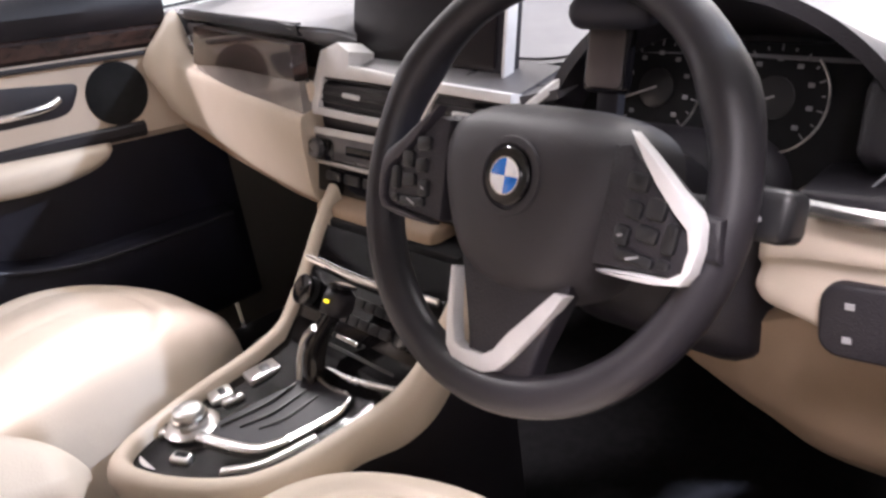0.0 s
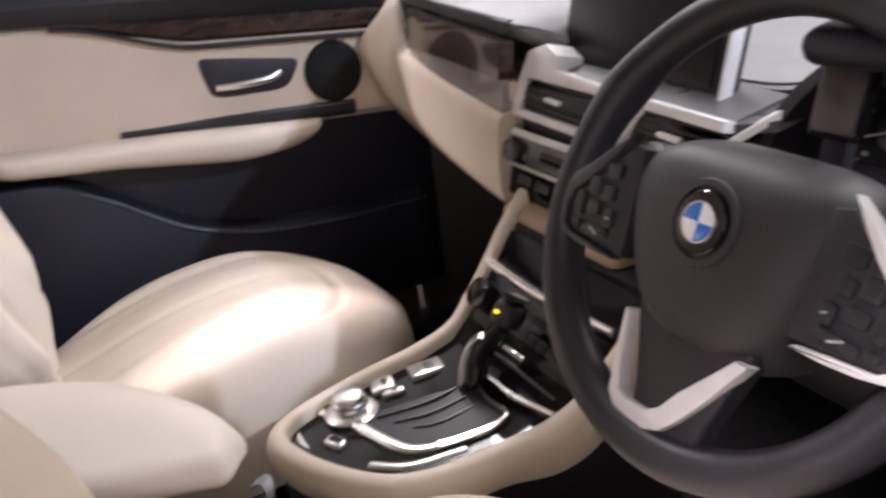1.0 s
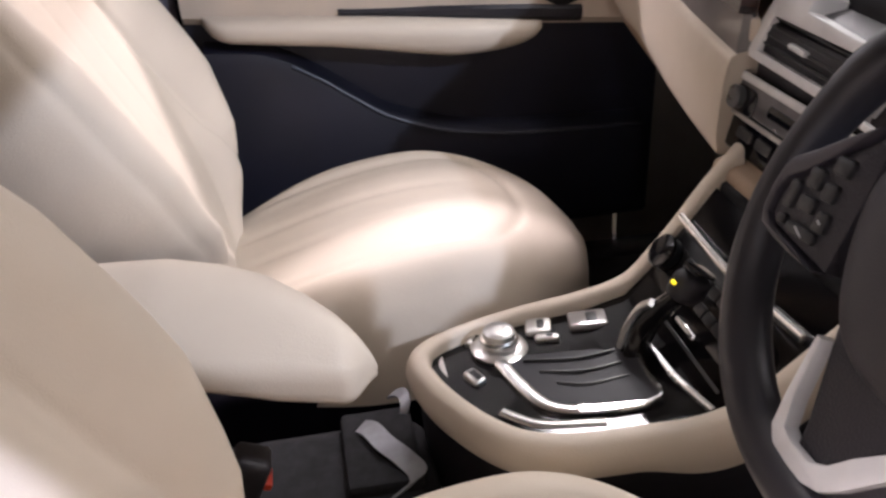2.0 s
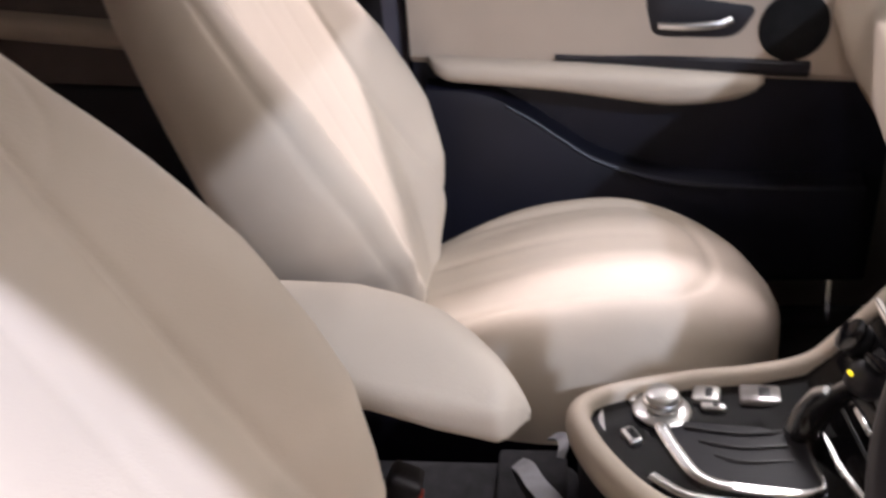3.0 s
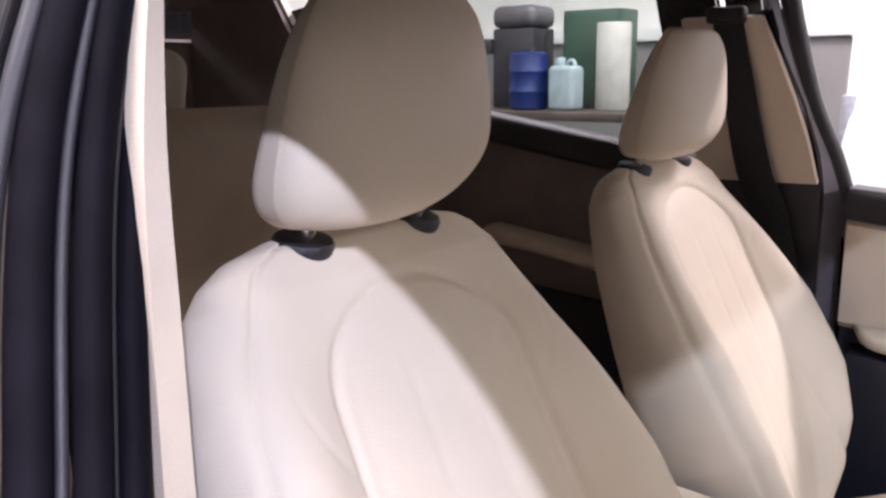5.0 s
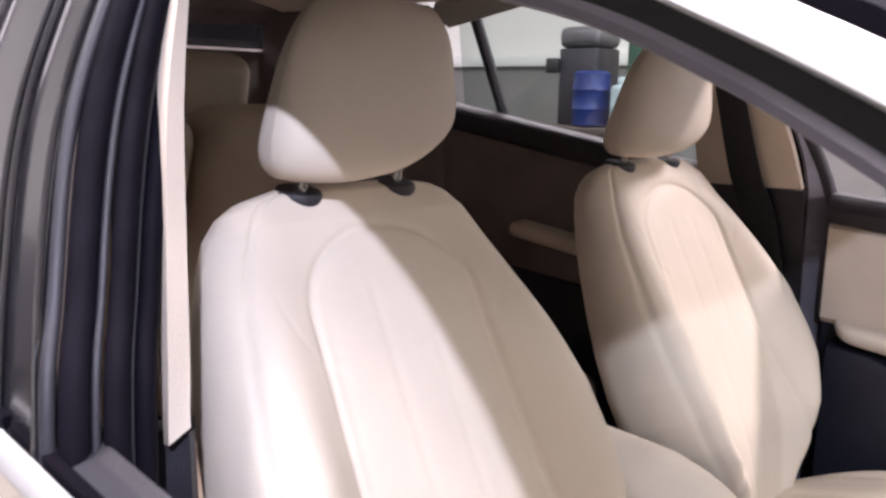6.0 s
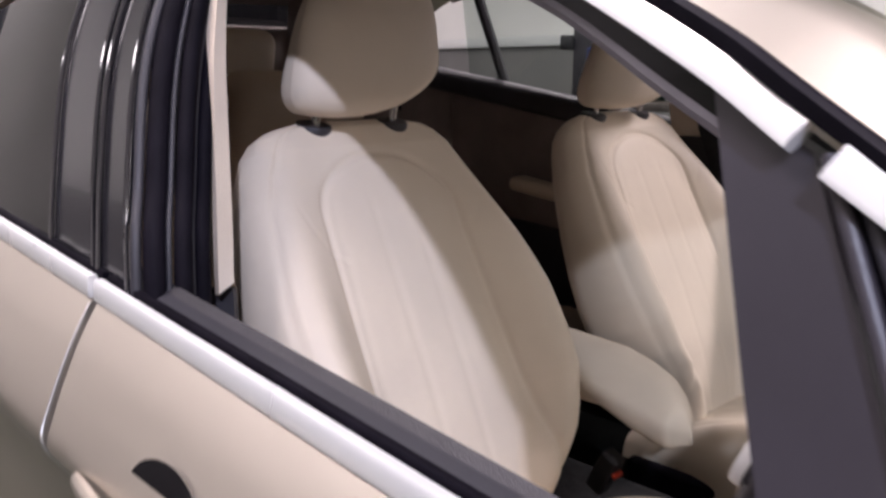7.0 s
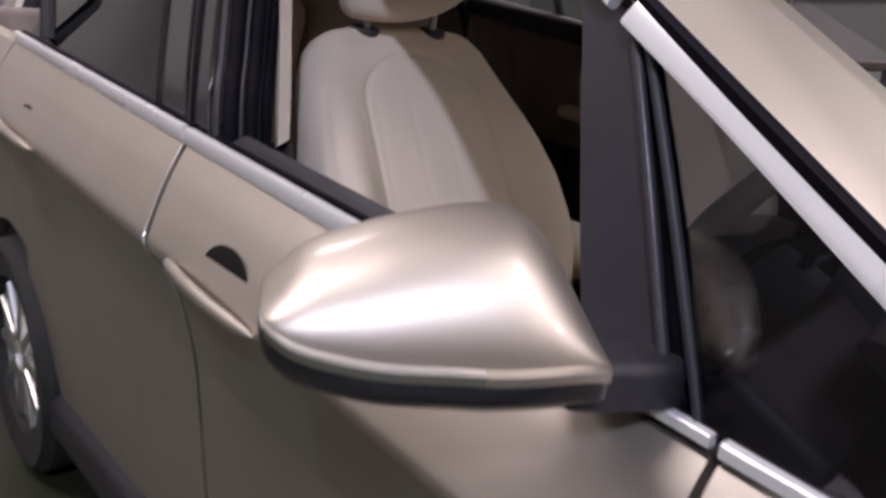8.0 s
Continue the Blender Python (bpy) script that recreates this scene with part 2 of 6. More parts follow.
def lathe(profile, seg=32, m=None):
    """profile: (radius, height) pairs round z."""
    bm = bmesh.new()
    rings = [[bm.verts.new((r * math.cos(2 * math.pi * k / seg), r * math.sin(2 * math.pi * k / seg), h)) for k in range(seg)] for r, h in profile]
    for a, b in zip(rings, rings[1:]):
        for k in range(seg):
            j = (k + 1) % seg
            bm.faces.new((a[k], a[j], b[j], b[k]))
    bm.faces.new(rings[0][::-1])
    bm.faces.new(rings[-1])
    return move(bm, m) if m else bm


def prism(outline, thick, m=None, bevel=0.002, seg=2):
    """A plate: an outline in its x and y, from z = 0 down to -thick, with its upper rim rounded."""
    bm = bmesh.new()
    top = [bm.verts.new((x, y, 0)) for x, y in outline]
    f = bm.faces.new(top)
    ex = bmesh.ops.extrude_face_region(bm, geom=[f])
    vs = [v for v in ex["geom"] if isinstance(v, bmesh.types.BMVert)]
    bmesh.ops.translate(bm, verts=vs, vec=(0, 0, -thick))
    if bevel:
        es = [e for e in bm.edges if all(abs(v.co.z) < 1e-6 for v in e.verts)]
        bmesh.ops.bevel(bm, geom=es, offset=bevel, segments=seg, affect="EDGES", profile=0.5)
    return move(bm, m) if m else bm


def rounded(w, h, r, n=5):
    out = []
    for cx, cy, a0 in ((w / 2 - r, h / 2 - r, 0), (-w / 2 + r, h / 2 - r, 90), (-w / 2 + r, -h / 2 + r, 180), (w / 2 - r, -h / 2 + r, 270)):
        for k in range(n + 1):
            a = radians(a0 + 90 * k / n)
            out.append((cx + r * math.cos(a), cy + r * math.sin(a)))
    return out


def smooth2(pts, n):
    """A closed smooth outline through 2D points."""
    k = len(pts)
    q = [(x, y, 0) for x, y in pts]
    c = curve([q[-1]] + q + [q[0], q[1]], (k + 2) * n + 1)
    return [(p.x, p.y) for p in c[n:n + k * n]]


def step(a, b, x):
    t = min(1, max(0, (x - a) / (b - a)))
    return t * t * (3 - 2 * t)


def lerp(table, x):
    """Smooth table lookup: pairs of (x, value)."""
    if x <= table[0][0]:
        return table[0][1]
    for (a, va), (b, vb) in zip(table, table[1:]):
        if x <= b:
            t = (x - a) / (b - a)
            return va + (vb - va) * t
    return table[-1][1]


def axes(o, x, y):
    """A pose with origin o, x along x, y as near to y as can be."""
    x = Vector(x).normalized()
    z = x.cross(Vector(y)).normalized()
    y = z.cross(x)
    return Matrix(((x.x, y.x, z.x, o[0]), (x.y, y.y, z.y, o[1]), (x.z, y.z, z.z, o[2]), (0, 0, 0, 1)))



# ---- the hall ----
X0, X1, Y0, Y1 = -6.5, 6.5, -7.5, 12.5
YM = (Y0 + Y1) / 2


def hall():
    bm = box((X1 - X0, Y1 - Y0, 0.2), 0, 1, pose(0, YM, -0.1))
    tagged(part("floor", bm, FLOOR), "dark green painted workshop floor, worn and stained", "floor", kind="structure")
    bm = box((X1 - X0 + 0.4, Y1 - Y0 + 0.4, 0.2), 0, 1, pose(0, YM, CEIL + 0.1))
    tagged(part("ceiling", bm, CEILING), "plain white ceiling of the hall", "ceiling", kind="structure")
    for name, sx, sy, px, py in (("wall_west", 0.2, Y1 - Y0, X0 - 0.1, YM), ("wall_east", 0.2, Y1 - Y0, X1 + 0.1, YM),
                                 ("wall_north", X1 - X0 + 0.4, 0.2, 0, Y1 + 0.1), ("wall_south", X1 - X0 + 0.4, 0.2, 0, Y0 - 0.1)):
        bm = box((sx, sy, CEIL), 0, 1, pose(px, py, CEIL / 2))
        tagged(part(name, bm, WALL), "white painted wall of the hall", "wall", kind="structure")
    # a made-up luminaire for each of the fill lights
    for sx, sy in STRIPS:
        t = thing("added_ceiling_light", (sx, sy, CEIL), "added long white ceiling light with a glowing diffuser, for fill", "ceiling light", "ceiling lights of the hall")
        part("housing", box((0.86, 2.2, 0.09), 0.01, 2, pose(sx, sy, CEIL - 0.046)), CEILING, t)
        part("diffuser", box((0.80, 2.1, 0.03), 0.01, 2, pose(sx, sy, CEIL - 0.106)), LIGHT_PANEL, t, "glowing white diffuser")

    t = thing("floodlight", KEY, "small square floodlight hung from the ceiling", "floodlight")
    m = look(KEY, (0.3, -0.5, 1.0))
    part("case", box((0.24, 0.24, 0.10), 0.015, 2, m @ pose(0, 0, 0.07)), GREY_METAL, t)
    part("bracket", tube([KEY + Vector((0, 0, 0.12)), (KEY.x, KEY.y, CEIL + 0.01)], 0.015, 8, up=(1, 0, 0)), GREY_METAL, t)
    # grey lower band with a white cable duct along the west and south walls
    tagged(part("wall_dado", box((0.03, Y1 - Y0, 1.60), 0.004, 1, pose(X0 + 0.02, YM, 0.80)), DADO), "grey painted lower band of the wall", "wall", kind="structure")
    tagged(part("wall_dado", box((X1 - X0 - 0.1, 0.03, 1.60), 0.004, 1, pose(0, Y0 + 0.02, 0.80)), DADO), "grey painted lower band of the wall", "wall", kind="structure")
    # unseen east and north bands, added to darken what the door paint reflects
    tagged(part("wall_dado", box((0.03, Y1 - Y0, 1.60), 0.004, 1, pose(X1 - 0.02, YM, 0.80)), DADO), "grey painted lower band of the wall", "wall", kind="structure")
    tagged(part("wall_dado", box((X1 - X0 - 0.1, 0.03, 1.60), 0.004, 1, pose(0, Y1 - 0.02, 0.80)), DADO), "grey painted lower band of the wall", "wall", kind="structure")
    tagged(part("trim_cable_duct", box((0.09, Y1 - Y0 - 0.2, 0.11), 0.01, 2, pose(X0 + 0.065, YM, 1.66)), WHITE_PAINT), "white cable duct along the wall", "cable duct", kind="structure")


hall()

# ---- car body ----


def zb(y):
    """Height of the outer belt line."""
    return 0.970 - 0.108 * y


SKIN = [(0.22, 0.79), (0.30, 0.824), (0.36, 0.831), (0.48, 0.836), (0.60, 0.840), (0.70, 0.845), (0.80, 0.862), (0.848, 0.886), (0.864, 0.900), (0.874, 0.9025), (0.884, 0.899), (0.92, 0.880), (0.96, 0.856), (0.985, 0.838), (1.0, 0.826)]


def skin_x(h):
    return lerp(SKIN, h)


RAIL = [(0.838, 0.80, 0.80), (0.803, 0.385, 1.078), (0.764, 0.142, 1.232), (0.742, 0.062, 1.280), (0.702, -0.07, 1.342), (0.674, -0.21, 1.393), (0.655, -0.40, 1.428), (0.646, -0.63, 1.443), (0.648, -1.0, 1.428), (0.665, -1.45, 1.36), (0.695, -1.80, 1.22)]


def lift(y):
    """How much the passenger-side rail stands above the driver's."""
    return 0.15 * step(0.10, -0.60, y)


RAILS = {1: RAIL, -1: [(x, y, z + lift(y)) for x, y, z in RAIL]}


def side_panel(y0, y1, side=1, n=24, low=0.22, arch=None, lean=(0, 0)):
    """A body side panel between two y, from the sill to the belt, with its inner face."""
    rings = []
    for i in range(n + 1):
        y = y0 + (y1 - y0) * i / n
        top = zb(y)
        zs = [low + (top - 0.012 - low) * k / 72 for k in range(73)]
        if arch:
            cy, r = arch
            d = abs(y - cy)
            bottom = 0.32 + math.sqrt(max(0, r * r - d * d)) if d < r else low
            zs = [max(bottom, low) + (top - 0.012 - max(bottom, low)) * k / 72 for k in range(73)]
        nose = 1 if y < 0.5 else 1 - 0.10 * ((y - 0.5) / 1.1) ** 2
        out = [Vector((side * skin_x(0.22 + (z - 0.22) * 0.78 / (top - 0.012 - 0.22)) * nose, y, z)) for z in zs]
        k = lean[0] + (lean[1] - lean[0]) * i / n
        for p in out:
            p.y += k * min(0.25, top - p.z)
        inn = [p - Vector((side * 0.035, 0, 0)) for p in reversed(out)]
        rings.append(out + inn)
    return loft(rings)


def strip(pts, w, h, n=40, up=(0, 0, 1), m=None):
    """A bar of width w and height h along a smooth line."""
    c = curve(pts, n)
    rings = []
    for i, p in enumerate(c):
        d = (c[min(i + 1, n - 1)] - c[max(i - 1, 0)]).normalized()
        s = d.cross(Vector(up)).normalized()
        u = s.cross(d).normalized()
        prof = [(-1, -0.7), (-0.7, -1), (0.7, -1), (1, -0.7), (1, 0.7), (0.7, 1), (-0.7, 1), (-1, 0.7)]
        rings.append([p + s * a * w / 2 + u * b * h / 2 for a, b in prof])
    return loft(rings)


def off(pts, dx, dy, dz, side=1):
    return [(side * (x + dx), y + dy, z + dz) for x, y, z in pts]


def ribbon(a, b, n=40, thick=0.004):
    """A thin sheet with thickness between two smooth lines."""
    ca, cb = curve(a, n), curve(b, n)
    rings = []
    for p, q in zip(ca, cb):
        mid = (p + q) / 2
        rings.append((p, q, mid))
    bm = bmesh.new()
    k = 6
    vs = [[bm.verts.new(p.lerp(q, i / k)) for i in range(k + 1)] for p, q in zip(ca, cb)]
    for r1, r2 in zip(vs, vs[1:]):
        for i in range(k):
            bm.faces.new((r1[i], r1[i + 1], r2[i + 1], r2[i]))
    bmesh.ops.recalc_face_normals(bm, faces=bm.faces)
    bmesh.ops.solidify(bm, geom=bm.faces[:], thickness=thick)
    return bm


def car_shell():
    car = thing("car", (0, -0.5, 0), "champagne metallic five-door car standing on the green floor", "car")
    for s in (1, -1):
        # fender with wheel arch, rear quarter
        part("front_wing", side_panel(0.305, 1.55, s, 40, arch=(1.12, 0.35)), PAINT, car)
        part("rear_quarter", side_panel(-2.45, -1.545, s, 40, arch=(-1.70, 0.36)), PAINT, car)
        part("sill", box((0.10, 2.0, 0.12), 0.03, 3, pose(s * 0.80, -0.55, 0.26)), BLACK_SOFT, car)
        # roof rail, A pillar and windscreen edge
        rail = RAILS[s]
        inner = [(x - 0.082, y + 0.045, z + 0.030) for x, y, z in rail]
        part("roof_frame", ribbon(off(rail, 0.004, 0.010, 0.014, s), off(inner, 0, 0, 0, s), 60, 0.02), PAINT, car)
        part("pillar_gap", ribbon(off(rail, -0.004, 0.004, 0.008, s), off(rail, 0.0, 0.010, 0.015, s), 60, 0.012), RUBBER, car)
        inn2 = [(x - 0.11, y + 0.02, z + 0.02) for x, y, z in rail[1:10]]
        part("rail_lining", ribbon(off(rail[1:10], -0.03, 0, -0.02, s), off(inn2, 0, 0, 0, s), 50, 0.02), HEADLINER if s < 0 else MATT_TRIM, car)
    # roof and headliner
    rings = []
    for i in range(13):
        y = -0.02 - 2.13 * i / 12
        h = 1.66 - 0.05 * (i / 12) ** 2 - 0.18 * (1 - i / 12) ** 3
        rings.append([(x, y + 0.10 * (1 - (x / 0.62) ** 2) * (1 if i == 0 else 0), h - (0.07 + (0.055 * step(1.45, 1.62, h) if x > 0 else 0)) * abs(x / 0.60) ** 2.2) for x in [-0.60 + 1.2 * k / 20 for k in range(21)]])
    bm = loft(rings, False, False)
    bmesh.ops.solidify(bm, geom=bm.faces[:], thickness=0.02)
    part("roof", bm, PAINT, car)
    bm = loft([[(p[0] * 0.97, p[1], p[2] - 0.026) for p in r] for r in rings], False, False)
    bmesh.ops.solidify(bm, geom=bm.faces[:], thickness=0.008)
    part("headliner", bm, HEADLINER, car, "pale grey cloth headliner")
    # windscreen
    rings = []
    for i in range(11):
        f = i / 10
        y, h, hw = 0.86 - 0.90 * f, 1.005 + 0.495 * f - 0.03 * f * f, 0.79 - 0.13 * f
        rings.append([(hw * u, y + (0.14 - 0.04 * f) * (1 - u * u), h + 0.012 * (1 - u * u) - 0.09 * abs(u) ** 6) for u in [-1 + 2 * k / 32 for k in range(33)]])
    bm = loft(rings, False, False)
    bmesh.ops.solidify(bm, geom=bm.faces[:], thickness=0.005)
    part("windscreen", bm, SCREEN_GLASS, car, "clear raked windscreen")
    # bonnet, nose and tail
    rings = []
    for i in range(13):
        f = i / 12
        y, h = 0.84 + 0.95 * f, 1.0 - 0.20 * f ** 1.6
        rings.append([(0.80 * (1 - 0.12 * f) * u, y + 0.10 * (1 - u * u), h - 0.10 * abs(u) ** 3) for u in [-1 + 2 * k / 20 for k in range(21)]])
    bm = loft(rings, False, False)
    bmesh.ops.solidify(bm, geom=bm.faces[:], thickness=0.02)
    part("bonnet", bm, PAINT, car)
    part("front_bumper", box((1.5, 0.16, 0.55), 0.06, 4, pose(0, 1.78, 0.52)), PAINT, car)
    part("tailgate", box((1.46, 0.10, 0.75), 0.05, 4, pose(0, -2.40, 0.72)), PAINT, car)
    for s in (1, -1):
        zr = 1.50 if s > 0 else 1.545
        a = [(s * 0.80, -1.78, 1.04), (s * 0.745, -1.80, 1.24), (s * 0.60, -1.84, zr)]
        b = [(s * 0.72, -2.40, 1.03), (s * 0.66, -2.30, 1.24), (s * 0.56, -2.13, zr)]
        part("tail_pillar", ribbon(a, b, 16, 0.02), PAINT, car)
        part("tail_lining", ribbon([(x - s * 0.035, y, z) for x, y, z in a], [(x - s * 0.035, y + 0.03, z) for x, y, z in b], 16, 0.012), DARK_LINING, car, "dark taupe pillar lining")
        part("quarter_lining", box((0.05, 0.86, 0.80), 0.02, 3, pose(s * 0.755, -1.99, 0.855 if s < 0 else 0.80)), DARK_LINING, car, "dark taupe side lining")
    part("rear_header", box((1.12, 0.16, 0.05), 0.02, 2, pose(0, -2.10, 1.520, 14, 2)), DARK_LINING, car)
    part("tailgate_lining", ribbon([(-0.67, -2.375, 1.02), (0, -2.41, 1.02), (0.67, -2.375, 1.02)], [(-0.58, -2.185, 1.43), (0, -2.22, 1.43), (0.58, -2.185, 1.42)], 12, 0.02), DARK_LINING, car, "dark taupe tailgate lining")
    g = part("rear_window", ribbon([(-0.70, -2.42, 1.04), (0, -2.46, 1.04), (0.70, -2.42, 1.04)], [(-0.56, -2.15, 1.53), (0, -2.18, 1.55), (0.56, -2.15, 1.50)], 12, 0.004), DARK_GLASS, car, "dark tinted rear window")
    g.visible_shadow = False
    part("parcel_shelf", box((1.24, 0.62, 0.03), 0.01, 1, pose(0, -2.06, 1.00)), DARK_LINING, car)
    part("floor_pan", box((1.58, 3.6, 0.06), 0.01, 1, pose(0, -0.6, 0.24)), BLACK_SOFT, car)
    part("carpet", box((1.50, 2.9, 0.03), 0.01, 1, pose(0, -0.55, 0.29)), CARPET, car, "black carpet in the footwells")
    part("bulkhead", box((1.46, 0.04, 0.74), 0.01, 1, pose(0, 0.80, 0.62)), CARPET, car)
    part("boot_floor", box((1.36, 0.80, 0.03), 0.01, 1, pose(0, -1.95, 0.60)), CARPET, car)
    for s in (1, -1):
        # B pillars: gloss covers on both doors, rubber seals, inner trim
        for name, mt, e0, e1, lab in (
                ("pillar_cover", GLOSS_PILLAR, (0.0, -0.608), (0.0, -0.532), "gloss black pillar cover"),
                ("pillar_cover", GLOSS_PILLAR, (0.0, -0.742), (0.0, -0.616), "gloss black pillar cover")):
            lo = [(s * 0.812, e0[1], 1.01), (s * 0.782, e0[1] - 0.035, 1.15), (s * 0.735, e0[1] - 0.085, 1.29), (s * 0.660, e0[1] - 0.130, 1.435 if s > 0 else 1.58)]
            hi = [(s * 0.812, e1[1], 1.01), (s * 0.782, e1[1] - 0.045, 1.15), (s * 0.735, e1[1] - 0.095, 1.29), (s * 0.660, e1[1] - 0.140, 1.435 if s > 0 else 1.58)]
            cover = part(name, ribbon(lo, hi, 24, 0.012), mt, car, lab)
            for edge in (lo, hi):
                part("rounded_edge", tube(curve([(x + s * 0.004, y, z) for x, y, z in edge], 24), 0.0032, 8), PIANO_EDGE, cover)
        for dx, dy, r, mt in ((-0.006, -0.526, 0.006, MATT_TRIM), (-0.022, -0.517, 0.012, RUBBER), (-0.034, -0.508, 0.0035, MATT_TRIM), (-0.048, -0.503, 0.010, RUBBER), (-0.058, -0.503, 0.0035, MATT_TRIM), (-0.072, -0.506, 0.009, RUBBER)):
            if s < 0 and dx < -0.05:
                continue
            c = curve([(s * (0.835 + dx), dy + 0.02, 0.40), (s * (0.815 + dx), dy, 1.0), (s * (0.783 + dx), dy - 0.042, 1.15), (s * (0.738 + dx), dy - 0.09, 1.29), (s * (0.664 + dx * 0.7), dy - 0.125, 1.435)], 40)
            part("door_seal", tube(c, r, 10), mt if s > 0 else RUBBER, car, "black rubber door seal")
        zt = 1.025 if s > 0 else 1.122
        bm = ribbon([(s * 0.765, -0.62, 0.35), (s * 0.762, -0.60, 0.9), (s * 0.755, -0.60, zt)] if s > 0 else [(s * 0.75, -0.80, 0.35), (s * 0.73, -0.78, 0.9), (s * 0.717, -0.77, zt)],
                    [(s * 0.700, -0.50, 0.35), (s * 0.698, -0.515, 0.9), (s * 0.694, -0.525, zt)] if s > 0 else [(s * 0.73, -0.52, 0.35), (s * 0.725, -0.525, 0.9), (s * 0.716, -0.532, zt)], 24, 0.012)
        part("lower_pillar_trim", bm, BLACK_SOFT, car)
        if s > 0:
            bm = ribbon([(0.714, -0.530, 1.020), (0.708, -0.545, 1.08), (0.690, -0.570, 1.20), (0.671, -0.595, 1.30), (0.634, -0.628, 1.43)],
                        [(0.695, -0.527, 1.029), (0.688, -0.545, 1.08), (0.672, -0.570, 1.20), (0.655, -0.597, 1.30), (0.624, -0.632, 1.43)], 24, 0.016)
        else:
            bm = ribbon([(-0.715, -0.76, 1.125), (-0.692, -0.77, 1.25), (-0.635, -0.78, 1.43)], [(-0.715, -0.537, 1.128), (-0.688, -0.568, 1.25), (-0.630, -0.63, 1.43)], 24, 0.016)
        part("pillar_trim", bm, BEIGE, car, "beige pillar lining")
        if s < 0:
            bm = ribbon([(-0.722, -0.530, 0.35), (-0.722, -0.535, 0.95), (-0.719, -0.537, 1.125), (-0.695, -0.566, 1.25), (-0.640, -0.632, 1.43), (-0.625, -0.66, 1.56)],
                        [(-0.800, -0.490, 0.35), (-0.788, -0.492, 0.95), (-0.776, -0.496, 1.10), (-0.725, -0.545, 1.25), (-0.660, -0.615, 1.43), (-0.640, -0.64, 1.56)], 30, 0.010)
            part("pillar_seal", bm, SEAL_GREY, car, "grey rubber pillar seal")
        # C pillar with the divider bar of the rear side window
        part("rear_pillar", ribbon([(s * 0.80, -1.80, 1.06), (s * 0.74, -1.78, 1.22), (s * 0.67, -1.74, 1.40 if s > 0 else 1.52)], [(s * 0.76, -2.00, 1.06), (s * 0.72, -1.95, 1.20), (s * 0.66, -1.85, 1.40 if s > 0 else 1.50)], 12, 0.03), BLACK_SOFT, car)
        part("wheel_house", box((0.24, 0.80, 0.44), 0.08, 3, pose(s * 0.70, 1.12, 0.50)), BLACK_SOFT, car)
        part("wheel_house", box((0.24, 0.80, 0.44), 0.08, 3, pose(s * 0.68, -1.70, 0.50)), BLACK_SOFT, car)
        for wy in (1.12, -1.70):
            m = axes((s * 0.78, wy, 0.315), (0, 1, 0), (0, 0, 1)) if s > 0 else axes((s * 0.78, wy, 0.315), (0, -1, 0), (0, 0, 1))
            w = part("wheel", lathe([(0.06, -0.08), (0.10, -0.02), (0.215, -0.06), (0.215, 0.04), (0.19, 0.055), (0.19, 0.03), (0.05, 0.045)], 40, m.copy()), GREY_METAL, car)
            part("tyre", lathe([(0.21, -0.095), (0.29, -0.105), (0.314, -0.08), (0.314, 0.06), (0.292, 0.085), (0.215, 0.075), (0.206, 0.0)], 48, m.copy()), TYRE, w)
            for k in range(10):
                a = k * math.pi / 5
                bm = prism([(0.04, -0.018), (0.195, -0.012), (0.195, 0.012), (0.04, 0.018)], 0.03, m @ pose(0, 0, 0.066, 0, 0, math.degrees(a)), 0.004)
                part("spoke", bm, SATIN, w)
    return car


CAR = car_shell()

# ---- doors ----


